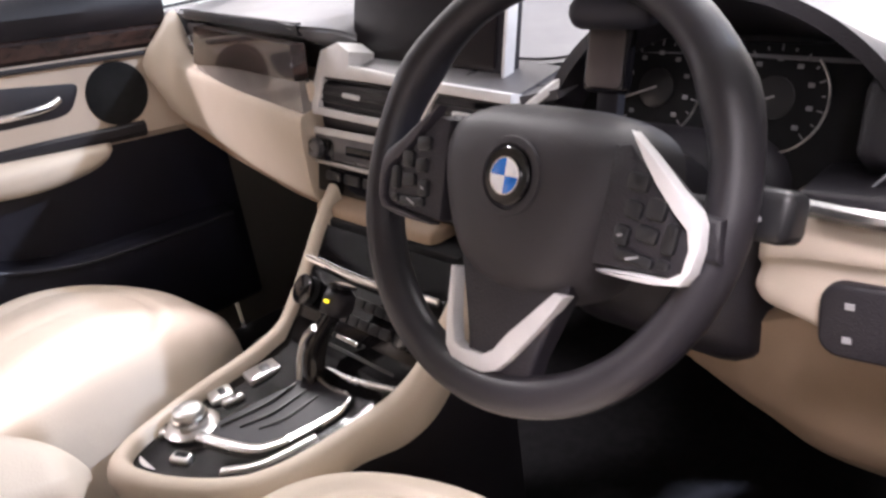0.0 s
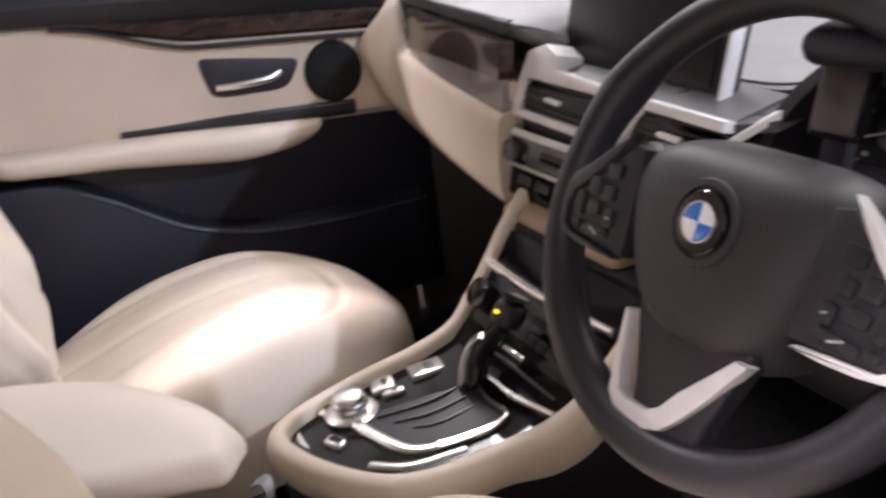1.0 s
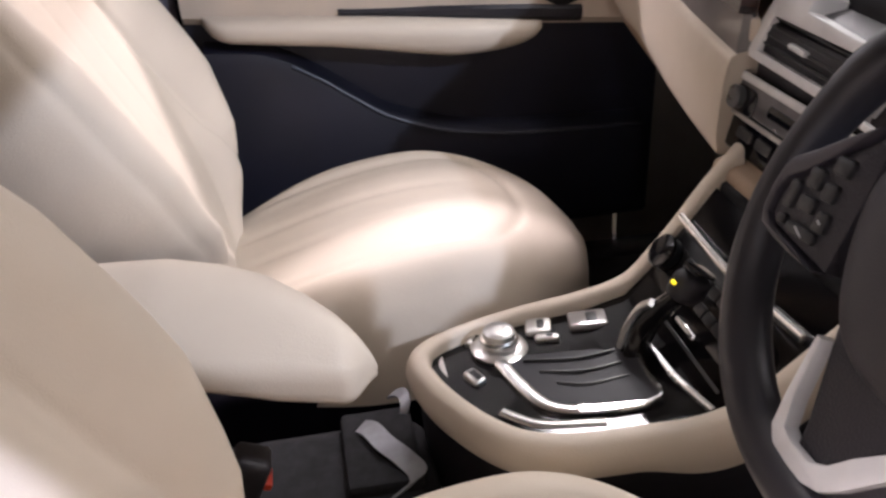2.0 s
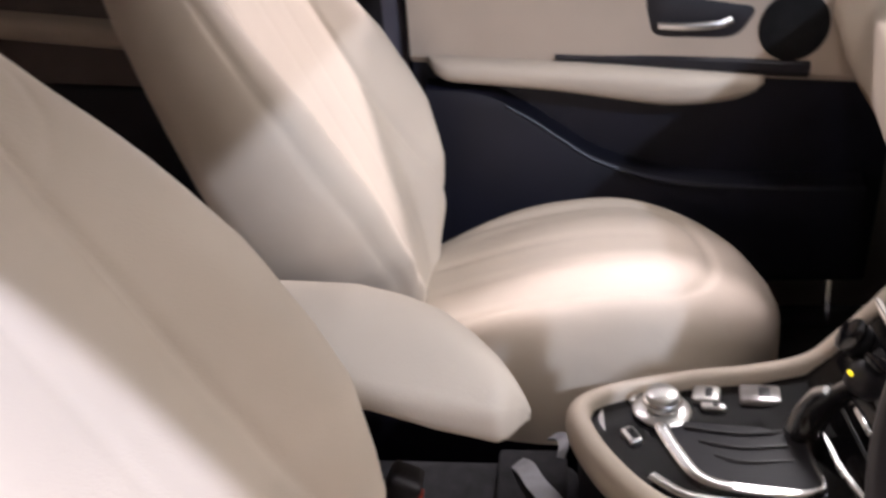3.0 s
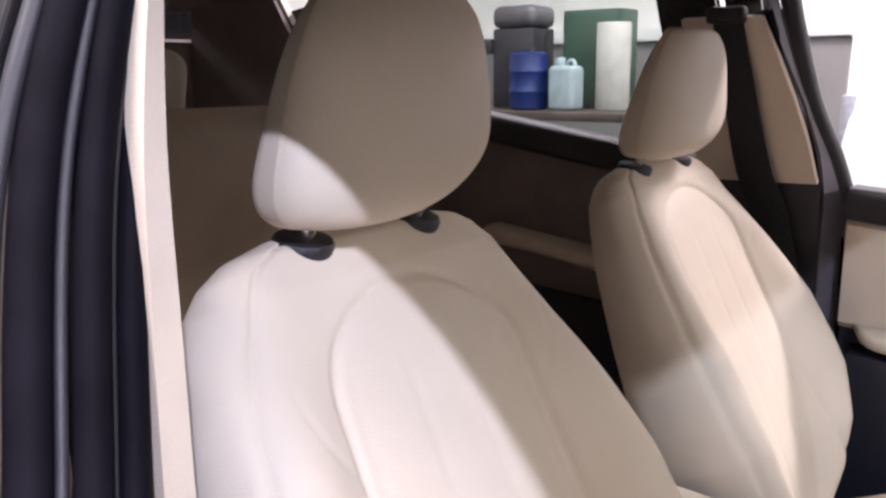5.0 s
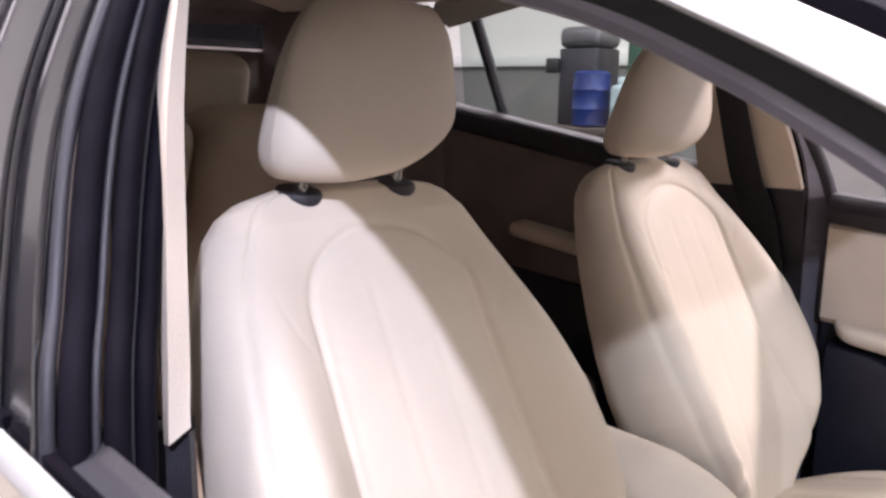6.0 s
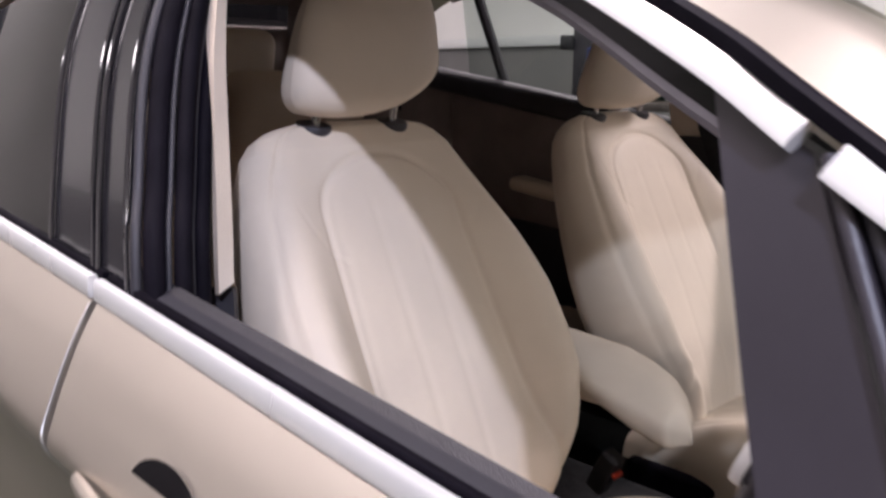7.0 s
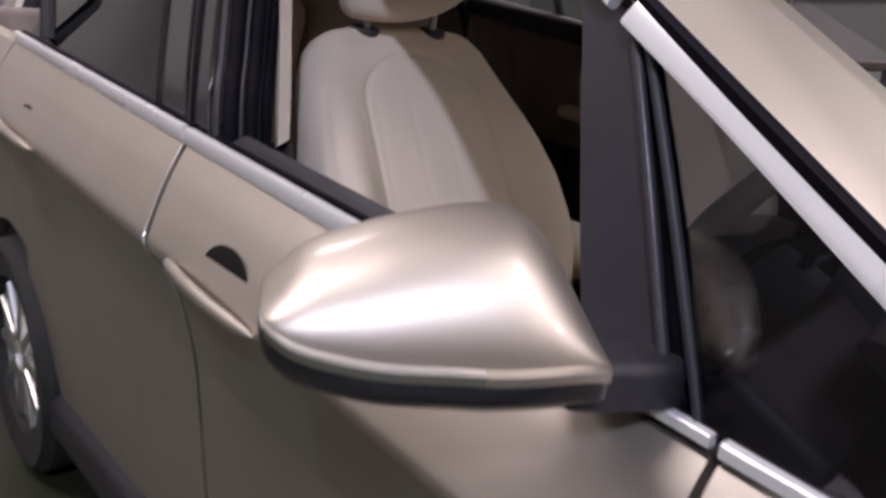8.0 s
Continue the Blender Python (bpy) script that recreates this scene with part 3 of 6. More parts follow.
def outer_door(name, y0, y1, side, front, label):
    """A door shell: outer skin with its chrome belt strip, window frame seals and handle."""
    d = thing(name, (side * 0.86, (y0 + y1) / 2, 0.30), label, parent=CAR)
    part("outer_panel", side_panel(y0 + 0.003, y1 - 0.003, side, 30, 0.30, lean=(0.24, 0) if front else (0, 0.24)), PAINT, d)
    ys = [y0 + 0.004 + (y1 - y0 - 0.008) * k / 8 for k in range(9)]
    yc = [min(y, 0.15) for y in ys] if front and side > 0 else ys
    yc = sorted(set(yc))
    if front and side > 0:
        part("belt_strip", strip([(side * (skin_x(1.0) - 0.004), y, zb(y) + 0.001) for y in (0.151, 0.20, 0.25, 0.296)], 0.010, 0.011, 12), TRIM, d, "bright chrome belt strip")
    part("belt_strip", strip([(side * (skin_x(1.0) - 0.004), y, zb(y) + 0.002) for y in yc], 0.012, 0.025, 30), TRIM, d, "bright chrome belt strip")
    # inner belt capping, wide and matt
    c0 = [(side * (skin_x(1.0) - 0.016), y, zb(y) + 0.004) for y in ys]
    c1 = [(side * (skin_x(1.0) - 0.044), y, zb(y) + 0.014) for y in ys]
    c2 = [(side * (skin_x(1.0) - 0.085), y, zb(y) - 0.06) for y in ys]
    if side > 0:
        part("belt_capping", ribbon(c0, c1, 24, 0.012), MATT_TRIM, d, "matt dark belt capping")
        part("inner_lining", ribbon(c1, c2, 24, 0.012), BLACK_SOFT, d)
        part("window_seal", strip([(side * (skin_x(1.0) - 0.020), y, zb(y) + 0.010) for y in ys], 0.010, 0.012, 30), RUBBER, d)
    if not front:
        # glint on the painted door edge, put in as a thin silver tube
        part("door_edge_glint", tube(curve([(side * (skin_x(0.22 + (z - 0.22) * 0.78 / (zb(y1) - 0.232)) + 0.0005), y1 - 0.001 + 0.24 * min(0.25, zb(y1) - 0.012 - z), z) for z in (0.62, 0.72, 0.80, 0.85, 0.88, 0.90, 0.93, 0.97, 1.00, 1.02)], 40), 0.0022, 8), SATIN, d, "silver line for the glint on the door edge")
    # strap handle with a dark hollow above it
    hy = -0.355 if front else y0 + 0.275
    hz = 0.884 if front else 0.965
    m = axes((side * 0.899, hy, hz), (0, side, -0.117 * side), (side * -0.35, 0, 1))
    part("handle_recess", move(lathe([(0.004, -0.02), (0.034, -0.016), (0.050, -0.002), (0.053, 0.003)], 32), m @ pose(0.014 * side, 0.018, -0.008) @ Matrix.Diagonal((1.12, 0.72, 1, 1))), GLOSS_BLACK, d, "dark hollow behind the handle")
    rings = []
    for k in range(25):
        f = k / 24
        x = (-0.125 + 0.25 * f)
        e = math.sqrt(max(0.02, 1 - abs(2 * f - 1) ** 5))
        lift = 0.016 * math.sin(math.pi * min(1, max(0, f))) ** 0.6
        rings.append([(x, -0.012 + cy * 0.0095 * e, lift + cz * 0.008 * e) for cy, cz in ((-1, -0.4), (-0.85, 0.5), (-0.3, 0.95), (0.4, 1), (0.9, 0.6), (1, -0.2), (0.6, -0.8), (-0.5, -0.9))])
    part("handle", move(loft(rings), m), PAINT, d, "body-coloured pull handle")
    return d


door_dr = outer_door("car_door", -0.590, 0.300, 1, True, "champagne front car door with its window lowered")
door_rr = outer_door("car_door", -1.54, -0.596, 1, False, "champagne rear car door with dark tinted glass")
outer_door("car_door", -0.590, 0.300, -1, True, "champagne front car door with beige inner lining")
door_rl = outer_door("car_door", -1.54, -0.596, -1, False, "champagne rear car door with clear window")
PASS = [o for o in BASE if o.name == "car_door.002"][0]


def glazing():
    # bright trim along the window frame, dark frame beneath it
    part("upper_trim", strip([(0.806, 0.384, 1.076), (0.788, 0.259, 1.158), (0.771, 0.151, 1.224)], 0.025, 0.012, 24, (1, 0, 0.4)), TRIM, CAR, "bright chrome window trim")
    part("upper_trim", strip([(0.841, 0.799, 0.798), (0.825, 0.579, 0.943), (0.806, 0.384, 1.076)], 0.025, 0.012, 24, (1, 0, 0.4)), TRIM, CAR, "bright chrome window trim")
    part("upper_trim", strip([(0.764, 0.131, 1.236)] + [(x + 0.003, y - 0.001, z - 0.002) for x, y, z in RAIL[3:9]], 0.025, 0.012, 40, (1, 0, 0.4)), TRIM, door_dr, "bright chrome window trim")
    up = [(0.755, 0.115, 1.238), (0.738, 0.055, 1.270), (0.698, -0.07, 1.332), (0.670, -0.21, 1.382), (0.650, -0.40, 1.416), (0.641, -0.63, 1.430)]
    low = [(0.745, 0.092, 1.230), (0.729, 0.036, 1.258), (0.690, -0.084, 1.317), (0.663, -0.21, 1.361), (0.642, -0.40, 1.394), (0.633, -0.63, 1.408)]
    part("window_frame", ribbon(up, low, 40, 0.016), GLOSS_PILLAR, door_dr, "black upper window frame")
    part("frame_seal", tube(curve([(x - 0.006, y, z - 0.004) for x, y, z in low], 40), 0.0075, 8), SEAL_GREY, door_dr, "grey rubber frame seal")
    # corner cover between the window and the quarter light
    bm = ribbon([(0.742, 0.070, 1.258), (0.776, 0.115, 1.10), (0.806, 0.158, 0.965)], [(0.760, 0.134, 1.226), (0.790, 0.190, 1.10), (0.812, 0.240, 0.955)], 16, 0.02)
    part("corner_cover", bm, COVER_GREY, door_dr, "matt dark corner cover")
    part("division_bar", tube(curve([(0.764, 0.144, 1.225), (0.795, 0.200, 1.10), (0.816, 0.252, 0.950)], 16), 0.0050, 10), COVER_GREY, door_dr, "grey division bar")
    part("division_bar", tube(curve([(0.766, 0.160, 1.215), (0.795, 0.222, 1.09), (0.816, 0.280, 0.946)], 16), 0.0045, 10), MATT_TRIM, CAR, "black division bar")
    part("division_post", ribbon([(0.758, 0.146, 1.222), (0.788, 0.202, 1.10), (0.810, 0.254, 0.950)], [(0.760, 0.162, 1.212), (0.790, 0.222, 1.09), (0.812, 0.280, 0.946)], 16, 0.010), RUBBER, CAR, "black division post")
    for s in (1, -1):
        q = [(s * 0.766, 0.165, 1.208), (s * 0.782, 0.26, 1.148), (s * 0.800, 0.38, 1.068), (s * 0.830, 0.70, 0.86)]
        p = [(s * 0.820, 0.285, 0.942), (s * 0.824, 0.40, 0.930), (s * 0.828, 0.52, 0.915), (s * 0.832, 0.72, 0.845)]
        g = part("quarter_light", ribbon(q, p, 16, 0.004), QUARTER_GLASS if s > 0 else GLASS, CAR, "dark triangular quarter glass")
        g.visible_shadow = False
    part("belt_trim", strip([(skin_x(1.0) - 0.002, y, zb(y) + 0.001) for y in (0.306, 0.4, 0.5, 0.64)], 0.012, 0.013, 16), TRIM, CAR, "bright chrome belt strip")
    # rear doors' glass, passenger window frame
    for s, dd, gm in ((1, door_rr, DARK_GLASS), (-1, door_rl, GLASS)):
        p = [(s * 0.812, -0.744, 1.04), (s * 0.812, -1.0, 1.075), (s * 0.806, -1.52, 1.13)]
        z1 = 0.0 if s > 0 else 0.15
        q = [(s * 0.656, -0.872, 1.42 + z1), (s * 0.656, -1.0, 1.415 + z1), (s * 0.675, -1.46, 1.34 + z1 * 1.5)]
        g = part("window_glass", ribbon(p, q, 16, 0.004), gm, dd, "dark tinted side glass" if s > 0 else "clear side glass")
        g.visible_shadow = False
        part("window_bar", tube([(s * 0.80, -1.37, 1.14), (s * 0.785, -1.384, 1.26), (s * 0.66, -1.41, 1.43 if s > 0 else 1.56)], 0.016, 8), BLACK_SOFT, dd, "black divider bar")
    part("window_frame", ribbon([(-x, y, z + lift(y)) for x, y, z in up], [(-x, y, z + lift(y)) for x, y, z in low], 40, 0.025), GLOSS_PILLAR, PASS, "black upper window frame")
    part("window_post", tube(curve([(-0.772, -0.495, 1.08), (-0.745, -0.52, 1.17), (-0.70, -0.565, 1.30), (-0.645, -0.62, 1.56)], 16), 0.018, 10), BLACK_SOFT, PASS, "black window post")


glazing()


MIRROR = Matrix(((0.868, 0.486, -0.097, 0.857), (-0.483, 0.874, 0.054, 0.207), (0.111, 0.0, 0.994, 0.988), (0, 0, 0, 1)))


def mirror():
    """Door mirror: painted housing over a bright blade and a dark lower shell, on a flat dark foot."""
    t = thing("wing_mirror", (0.86, 0.18, 0.95), "champagne wing mirror with black foot fixed to the front door", parent=CAR)
    m = MIRROR
    top = [(0.003, 0.010), (0.007, 0.018), (0.019, 0.040), (0.034, 0.063), (0.050, 0.080), (0.067, 0.089), (0.085, 0.090), (0.109, 0.086), (0.149, 0.074), (0.179, 0.062), (0.209, 0.047), (0.225, 0.030), (0.232, 0.021), (0.235, 0.016)]
    bot = [(0.003, 0.006), (0.007, 0.007), (0.019, 0.008), (0.034, 0.007), (0.050, 0.005), (0.067, 0.003), (0.085, 0.001), (0.109, 0.0), (0.149, -0.002), (0.179, -0.001), (0.209, 0.003), (0.225, 0.009), (0.232, 0.012), (0.235, 0.014)]
    n = 40
    tc = curve([(x, 0, z) for x, z in top], n)
    bc = curve([(x, 0, z) for x, z in bot], n)

    def deep(f):
        return 0.010 + 0.056 * math.sqrt(max(0.01, 1 - ((f - 0.40) / 0.62) ** 2))

    rings, low = [], []
    for i in range(n):
        a, b = tc[i], bc[i]
        f = i / (n - 1)
        d = deep(f)
        h = a.z - b.z
        ring = []
        # nearly upright face, then rolled over to the back at the top
        for k in range(22):
            g = k / 21
            w = g * math.pi / 2
            y, z = -0.03 + (d + 0.03) * math.cos(w) ** 0.95, b.z + h * math.sin(w)
            ring.append(Vector((a.x + (b.x - a.x) * (1 - g), y, z)))
        for k in range(8):
            ring.append(Vector((a.x, -0.034, a.z - 0.003 - (h - 0.006) * k / 7)))
        rings.append(ring)
        low.append((Vector((b.x, d, b.z)), d))
    part("housing", move(loft(rings), m), PAINT, t, "glossy champagne housing", sharp=50)
    # bright blade under the housing, dark lower shell below it
    rb, rs = [], []
    for i, (p, d) in enumerate(low):
        f = i / (n - 1)
        th = 0.009 * math.sqrt(max(0.05, 1 - f ** 6)) + 0.001
        rb.append([Vector((p.x, y, z)) for y, z in ((-0.02, p.z), (d + 0.001, p.z), (d + 0.006, p.z - th * 0.3), (d + 0.005, p.z - th), (-0.02, p.z - th))])
        sh = 0.027 * math.sqrt(max(0.05, 1 - f ** 4))
        rs.append([Vector((p.x, y, z)) for y, z in ((-0.025, p.z - th), (d + 0.003, p.z - th), (d + 0.001, p.z - th - sh * 0.5), (d * 0.75, p.z - th - sh), (-0.02, p.z - th - sh))])
    part("blade", move(loft(rb[19:]), m), SATIN, t, "bright turn signal strip", sharp=50)
    part("blade_inner", move(loft(rb[:20]), m), PAINT, t, sharp=50)
    part("lower_shell", move(loft(rs), m), GLOSS_PILLAR, t, "black lower shell", sharp=50)
    part("glass", move(prism(rounded(0.15, 0.062, 0.028), 0.004, axes((0.110, -0.032, 0.022), (-1, 0, 0), (0, 0, 1)), 0.001), m), CHROME, t, "mirror glass")
    out = smooth2([(0.030, 0.040), (-0.02, 0.042), (-0.062, 0.030), (-0.088, 0.0), (-0.075, -0.045), (-0.02, -0.05), (0.030, -0.03)], 4)
    part("foot", move(prism(out, 0.034, pose(0, 0, 0.002), 0.010, 3), m), BLACK_SOFT, t, "flat black mirror foot")


mirror()

# ---- seats ----


def seat_back_rings():
    y_bot, z_bot, y_top, z_top = -0.462, 0.56, -0.735, 1.185
    ax = Vector((0, y_top - y_bot, z_top - z_bot))
    length = ax.length
    ax.normalize()
    fwd = Vector((0, ax.z, -ax.y))
    hw_t = [(0, 0.105), (0.07, 0.132), (0.13, 0.165), (0.19, 0.203), (0.26, 0.235), (0.34, 0.256), (0.43, 0.265), (0.53, 0.265), (0.63, 0.257), (0.73, 0.244), (0.81, 0.230), (0.88, 0.214), (0.93, 0.197), (0.962, 0.176), (0.984, 0.148), (1.0, 0.10)]
    seam_t = [(0, 0.90), (0.6, 0.91), (0.8, 0.88), (0.9, 0.82), (0.97, 0.80), (1, 0.72)]
    cross_t = [(0.66, 0.105), (0.68, 0.108), (0.72, 0.142), (0.76, 0.160), (0.80, 0.168), (0.85, 0.170)]
    rings, sm = [], 150
    for i in range(sm + 1):
        s = i / sm
        s = 1 - (1 - s) ** 1.25
        hw = lerp(hw_t, s)
        th = lerp([(0, 0.07), (0.07, 0.092), (0.13, 0.110), (0.22, 0.123), (0.4, 0.125), (0.8, 0.10), (0.93, 0.085), (0.98, 0.06), (1, 0.03)], s)
        bol = lerp([(0, 0.006), (0.07, 0.022), (0.13, 0.042), (0.22, 0.064), (0.35, 0.074), (0.55, 0.062), (0.75, 0.030), (0.88, 0.008), (1, 0.0)], s)
        c = Vector((0, y_bot, z_bot)) + ax * length * s
        ring = []
        for k in range(141):
            u = -1 + 2 * k / 140
            a = abs(u)
            # the shoulder towards the door is drawn in a little
            x = u * hw * (1 - (0.055 * step(0.66, 0.84, s) * step(1.0, 0.93, s) if u < 0 else 0))
            d = th * 0.5 * math.sqrt(max(0, 1 - a ** 7)) + bol * step(0.42, 0.82, a) * math.sqrt(max(0, 1 - a ** 12))
            # sewn-in middle panel with an arched top, its flutes, and the seam along the bolster
            pw = 0.118 + 0.030 * (1 - s)
            tt, rise = (s - 0.775) * length, 0.092
            if tt > 0:
                q = math.hypot(x / pw, tt / rise)
                dist = (1 - q) * math.hypot(x, tt) / max(q, 1e-3) if q > 0.05 else rise
            else:
                dist = pw - abs(x)
            d -= 0.0038 * math.exp(-(dist / 0.0050) ** 2)
            if dist > 0:
                d += 0.004 * math.sin(min(1, dist / 0.03) * math.pi / 2)
                d -= 0.0009 * math.exp(-((abs(x) - 0.036) / 0.007) ** 2) * step(0.85, 0.76, s)
            # long seam down the bolster, and the short one that runs in from it to the panel
            d -= 0.0042 * math.exp(-((a - lerp(seam_t, s)) * hw / 0.0038) ** 2)
            xs = lerp(cross_t, s)
            d -= 0.0014 * math.exp(-((abs(x) - xs) / 0.0035) ** 2) * step(0.665, 0.69, s) * step(0.84, 0.79, s)
            ring.append(c + Vector((x, 0, 0)) + fwd * d)
        for k in range(1, 32):
            u = 1 - 2 * k / 32
            ring.append(c + Vector((u * hw, 0, 0)) - fwd * th * 0.5 * math.sqrt(max(0, 1 - abs(u) ** 6)))
        rings.append(ring)
    return rings


def cushion_rings():
    rings, n = [], 80
    y0, y1 = -0.56, 0.075
    top_t = [(q.x, q.z) for q in curve([(-0.05, 0, 0.555), (0.10, 0, 0.580), (0.22, 0, 0.604), (0.32, 0, 0.624), (0.46, 0, 0.650), (0.60, 0, 0.664), (0.72, 0, 0.664), (0.83, 0, 0.650), (0.93, 0, 0.622), (1.0, 0, 0.582)], 60)]
    for i in range(n + 1):
        s = i / n
        y = y0 + (y1 - y0) * s
        hw = 0.245 * math.sqrt(max(0.03, 1 - max(0, (s - 0.50) / 0.51) ** 3.0)) * (0.72 + 0.28 * step(0, 0.5, s))
        zt = lerp(top_t, s)
        zl = 0.50 + 0.035 * max(0, (s - 0.6) / 0.4) ** 2
        bol = 0.020 * step(0.1, 0.4, s) * (1 - step(0.62, 0.95, s))
        ring = []
        for k in range(71):
            u = -1 + 2 * k / 70
            a = abs(u)
            x = u * hw
            h = zl + (zt - zl) * math.sqrt(max(0, 1 - a ** 4.5)) + bol * step(0.45, 0.75, a) * math.sqrt(max(0, 1 - a ** 6))
            pw, tt, rise = 0.140, (s - 0.70) * (y1 - y0), 0.095
            if tt > 0:
                q = math.hypot(x / pw, tt / rise)
                dist = (1 - q) * math.hypot(x, tt) / max(q, 1e-3) if q > 0.05 else rise
            else:
                dist = pw - abs(x)
            h -= 0.0055 * math.exp(-(dist / 0.007) ** 2)
            if dist > 0:
                h -= 0.0025 * math.exp(-((abs(x) - 0.040) / 0.010) ** 2) * step(0.78, 0.66, s)
            ring.append(Vector((x, y, h)))
        for k in range(1, 20):
            u = 1 - 2 * k / 20
            ring.append(Vector((u * hw, y, zl - 0.03 * (1 - abs(u) ** 4))))
        rings.append(ring)
    return rings


def head_rest_rings():
    rings, n = [], 44
    z0 = 1.188
    for i in range(n + 1):
        s = i / n
        e = math.sqrt(max(0.0, 1 - abs(2 * s - 1) ** (5.0 if s < 0.5 else 3.2)))
        hw = (0.140 - 0.030 * s ** 1.3) * (0.66 + 0.34 * e)
        th = 0.122 - 0.070 * s
        th *= 0.35 + 0.65 * e
        mid = -0.624 - (0.122 - 0.070 * s) / 2 - 0.004 * s
        ring = []
        for k in range(56):
            g = 2 * math.pi * k / 56
            cx, cy = math.cos(g), math.sin(g)
            sx = math.copysign(abs(cx) ** 0.62, cx)
            sy = math.copysign(abs(cy) ** 0.52, cy)
            ring.append(Vector((sx * hw, mid + sy * th / 2 - (0.018 * sx * sx if sy > 0 else 0), z0 + 0.208 * s + (0.015 * (1 - sx) + (0.012 if sx > 0 else 0.030) * sx * sx) * (1 - s))))
        rings.append(ring)
    return rings


def build_seat():
    t = thing("car_seat", (0, -0.25, 0.30), "beige leather front car seat with fluted panels and a head restraint", "car seat", "front seats")
    part("backrest", loft(seat_back_rings()), LEATHER, t, sharp=70)
    part("cushion", loft(cushion_rings()), LEATHER, t, sharp=70)
    h = part("headrest", loft(head_rest_rings()), LEATHER, t, "smooth beige head restraint", sharp=70)
    for s in (-1, 1):
        part("post", tube([(s * 0.073, -0.722, 1.12), (s * 0.073, -0.708, 1.19), (s * 0.073, -0.695, 1.26)], 0.0065, 12, up=(1, 0, 0)), CHROME, h, "chrome post")
        part("collar", lathe([(0.025, -0.012), (0.027, -0.001), (0.025, 0.003), (0.017, 0.005), (0.0085, 0.004)], 28, pose(s * 0.074, -0.713, 1.1855, -12)), BLACK_SOFT, h, "black plastic collar")
    part("side_shield", box((0.03, 0.50, 0.10), 0.012, 3, pose(0.215, -0.27, 0.48)), RUBBER, t)
    part("side_shield", box((0.03, 0.50, 0.10), 0.012, 3, pose(-0.215, -0.27, 0.48)), RUBBER, t)
    part("back_shell", loft([[(0.9 * p.x, p.y - 0.012, p.z) for p in r[141:]] + [(0.9 * p.x, p.y + 0.01, p.z) for p in reversed(r[141:])] for r in seat_back_rings()[6:-10:4]]), BLACK_SOFT, t, "dark backrest shell")
    for s in (-1, 1):
        part("rail", box((0.04, 0.56, 0.05), 0.008, 2, pose(s * 0.19, -0.27, 0.328)), GREY_METAL, t)
        part("riser", box((0.03, 0.42, 0.12), 0.01, 2, pose(s * 0.19, -0.27, 0.41)), BLACK_SOFT, t)
    return t


seat_p = build_seat()
seat_d = copy_thing(seat_p, pose(0.386, -0.215, 0.308))
for ob in seat_d.children:
    if ob.name.startswith("cushion"):
        ob.scale, ob.location.y = (1.04, 0.80, 1.06), ob.location.y - 0.030
for ob in seat_p.children:
    if ob.name.startswith(("backrest", "headrest")):
        ob.scale.x, ob.location.x = (1.06, ob.location.x + 0.012) if ob.name.startswith("backrest") else (1.14, ob.location.x + 0.018)
seat_p.location = (-0.388, -0.25, 0.30)


def rear_bench():
    t = thing("rear_seat_bench", (0, -1.35, 0.30), "beige leather rear bench seat, its shade put into the colour", "rear seat")
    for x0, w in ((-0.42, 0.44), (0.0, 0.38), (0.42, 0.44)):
        part("cushion", box((w, 0.50, 0.17), 0.05, 5, pose(x0, -1.18, 0.56, 4)), SHADED_LEATHER, t)
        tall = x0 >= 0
        part("backrest", box((w, 0.14, 0.72 if tall else 0.48), 0.055, 5, pose(x0, -1.46, 0.93 if tall else 0.73, -20)), SHADED_LEATHER, t)
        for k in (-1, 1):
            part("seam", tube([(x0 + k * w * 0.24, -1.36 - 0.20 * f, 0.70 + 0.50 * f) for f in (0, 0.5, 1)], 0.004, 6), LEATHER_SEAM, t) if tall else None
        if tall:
            h = part("headrest", box((0.26 if x0 > 0 else 0.20, 0.10, 0.17), 0.04, 5, pose(x0, -1.61, 1.34 if x0 > 0 else 1.30, -12)), SHADED_LEATHER, t)
            part("post", tube([(x0 - 0.05, -1.58, 1.18), (x0 - 0.05, -1.60, 1.30)], 0.006, 8, up=(1, 0, 0)), CHROME, h)
            part("post", tube([(x0 + 0.05, -1.58, 1.18), (x0 + 0.05, -1.60, 1.30)], 0.006, 8, up=(1, 0, 0)), CHROME, h)
    part("base", box((1.26, 0.55, 0.20), 0.02, 2, pose(0, -1.24, 0.40)), BLACK_SOFT, t)


rear_bench()



# ---- steering wheel ----
TILT = 22
WHEEL = Matrix.Translation((0.37, 0.019, 0.952)) @ Matrix(((1, 0, 0, 0), (0, math.sin(radians(TILT)), -math.cos(radians(TILT)), 0), (0, math.cos(radians(TILT)), math.sin(radians(TILT)), 0), (0, 0, 0, 1)))


def on_wheel(x, y, z=0.0):
    return WHEEL @ Vector((x, y, z))


def loft_bar(c, w, h, up, taper):
    """A flat chamfered bar along points, its width following taper."""
    rings = []
    n = len(c)
    for i, p in enumerate(c):
        d = (c[min(i + 1, n - 1)] - c[max(i - 1, 0)]).normalized()
        s = d.cross(up).normalized()
        k = taper(i / (n - 1))
        rings.append([p + s * a * w * k / 2 + up * b * h / 2 for a, b in ((-1, -1), (1, -1), (1, 0.5), (0.7, 1), (-0.7, 1), (-1, 0.5))])
    return loft(rings)


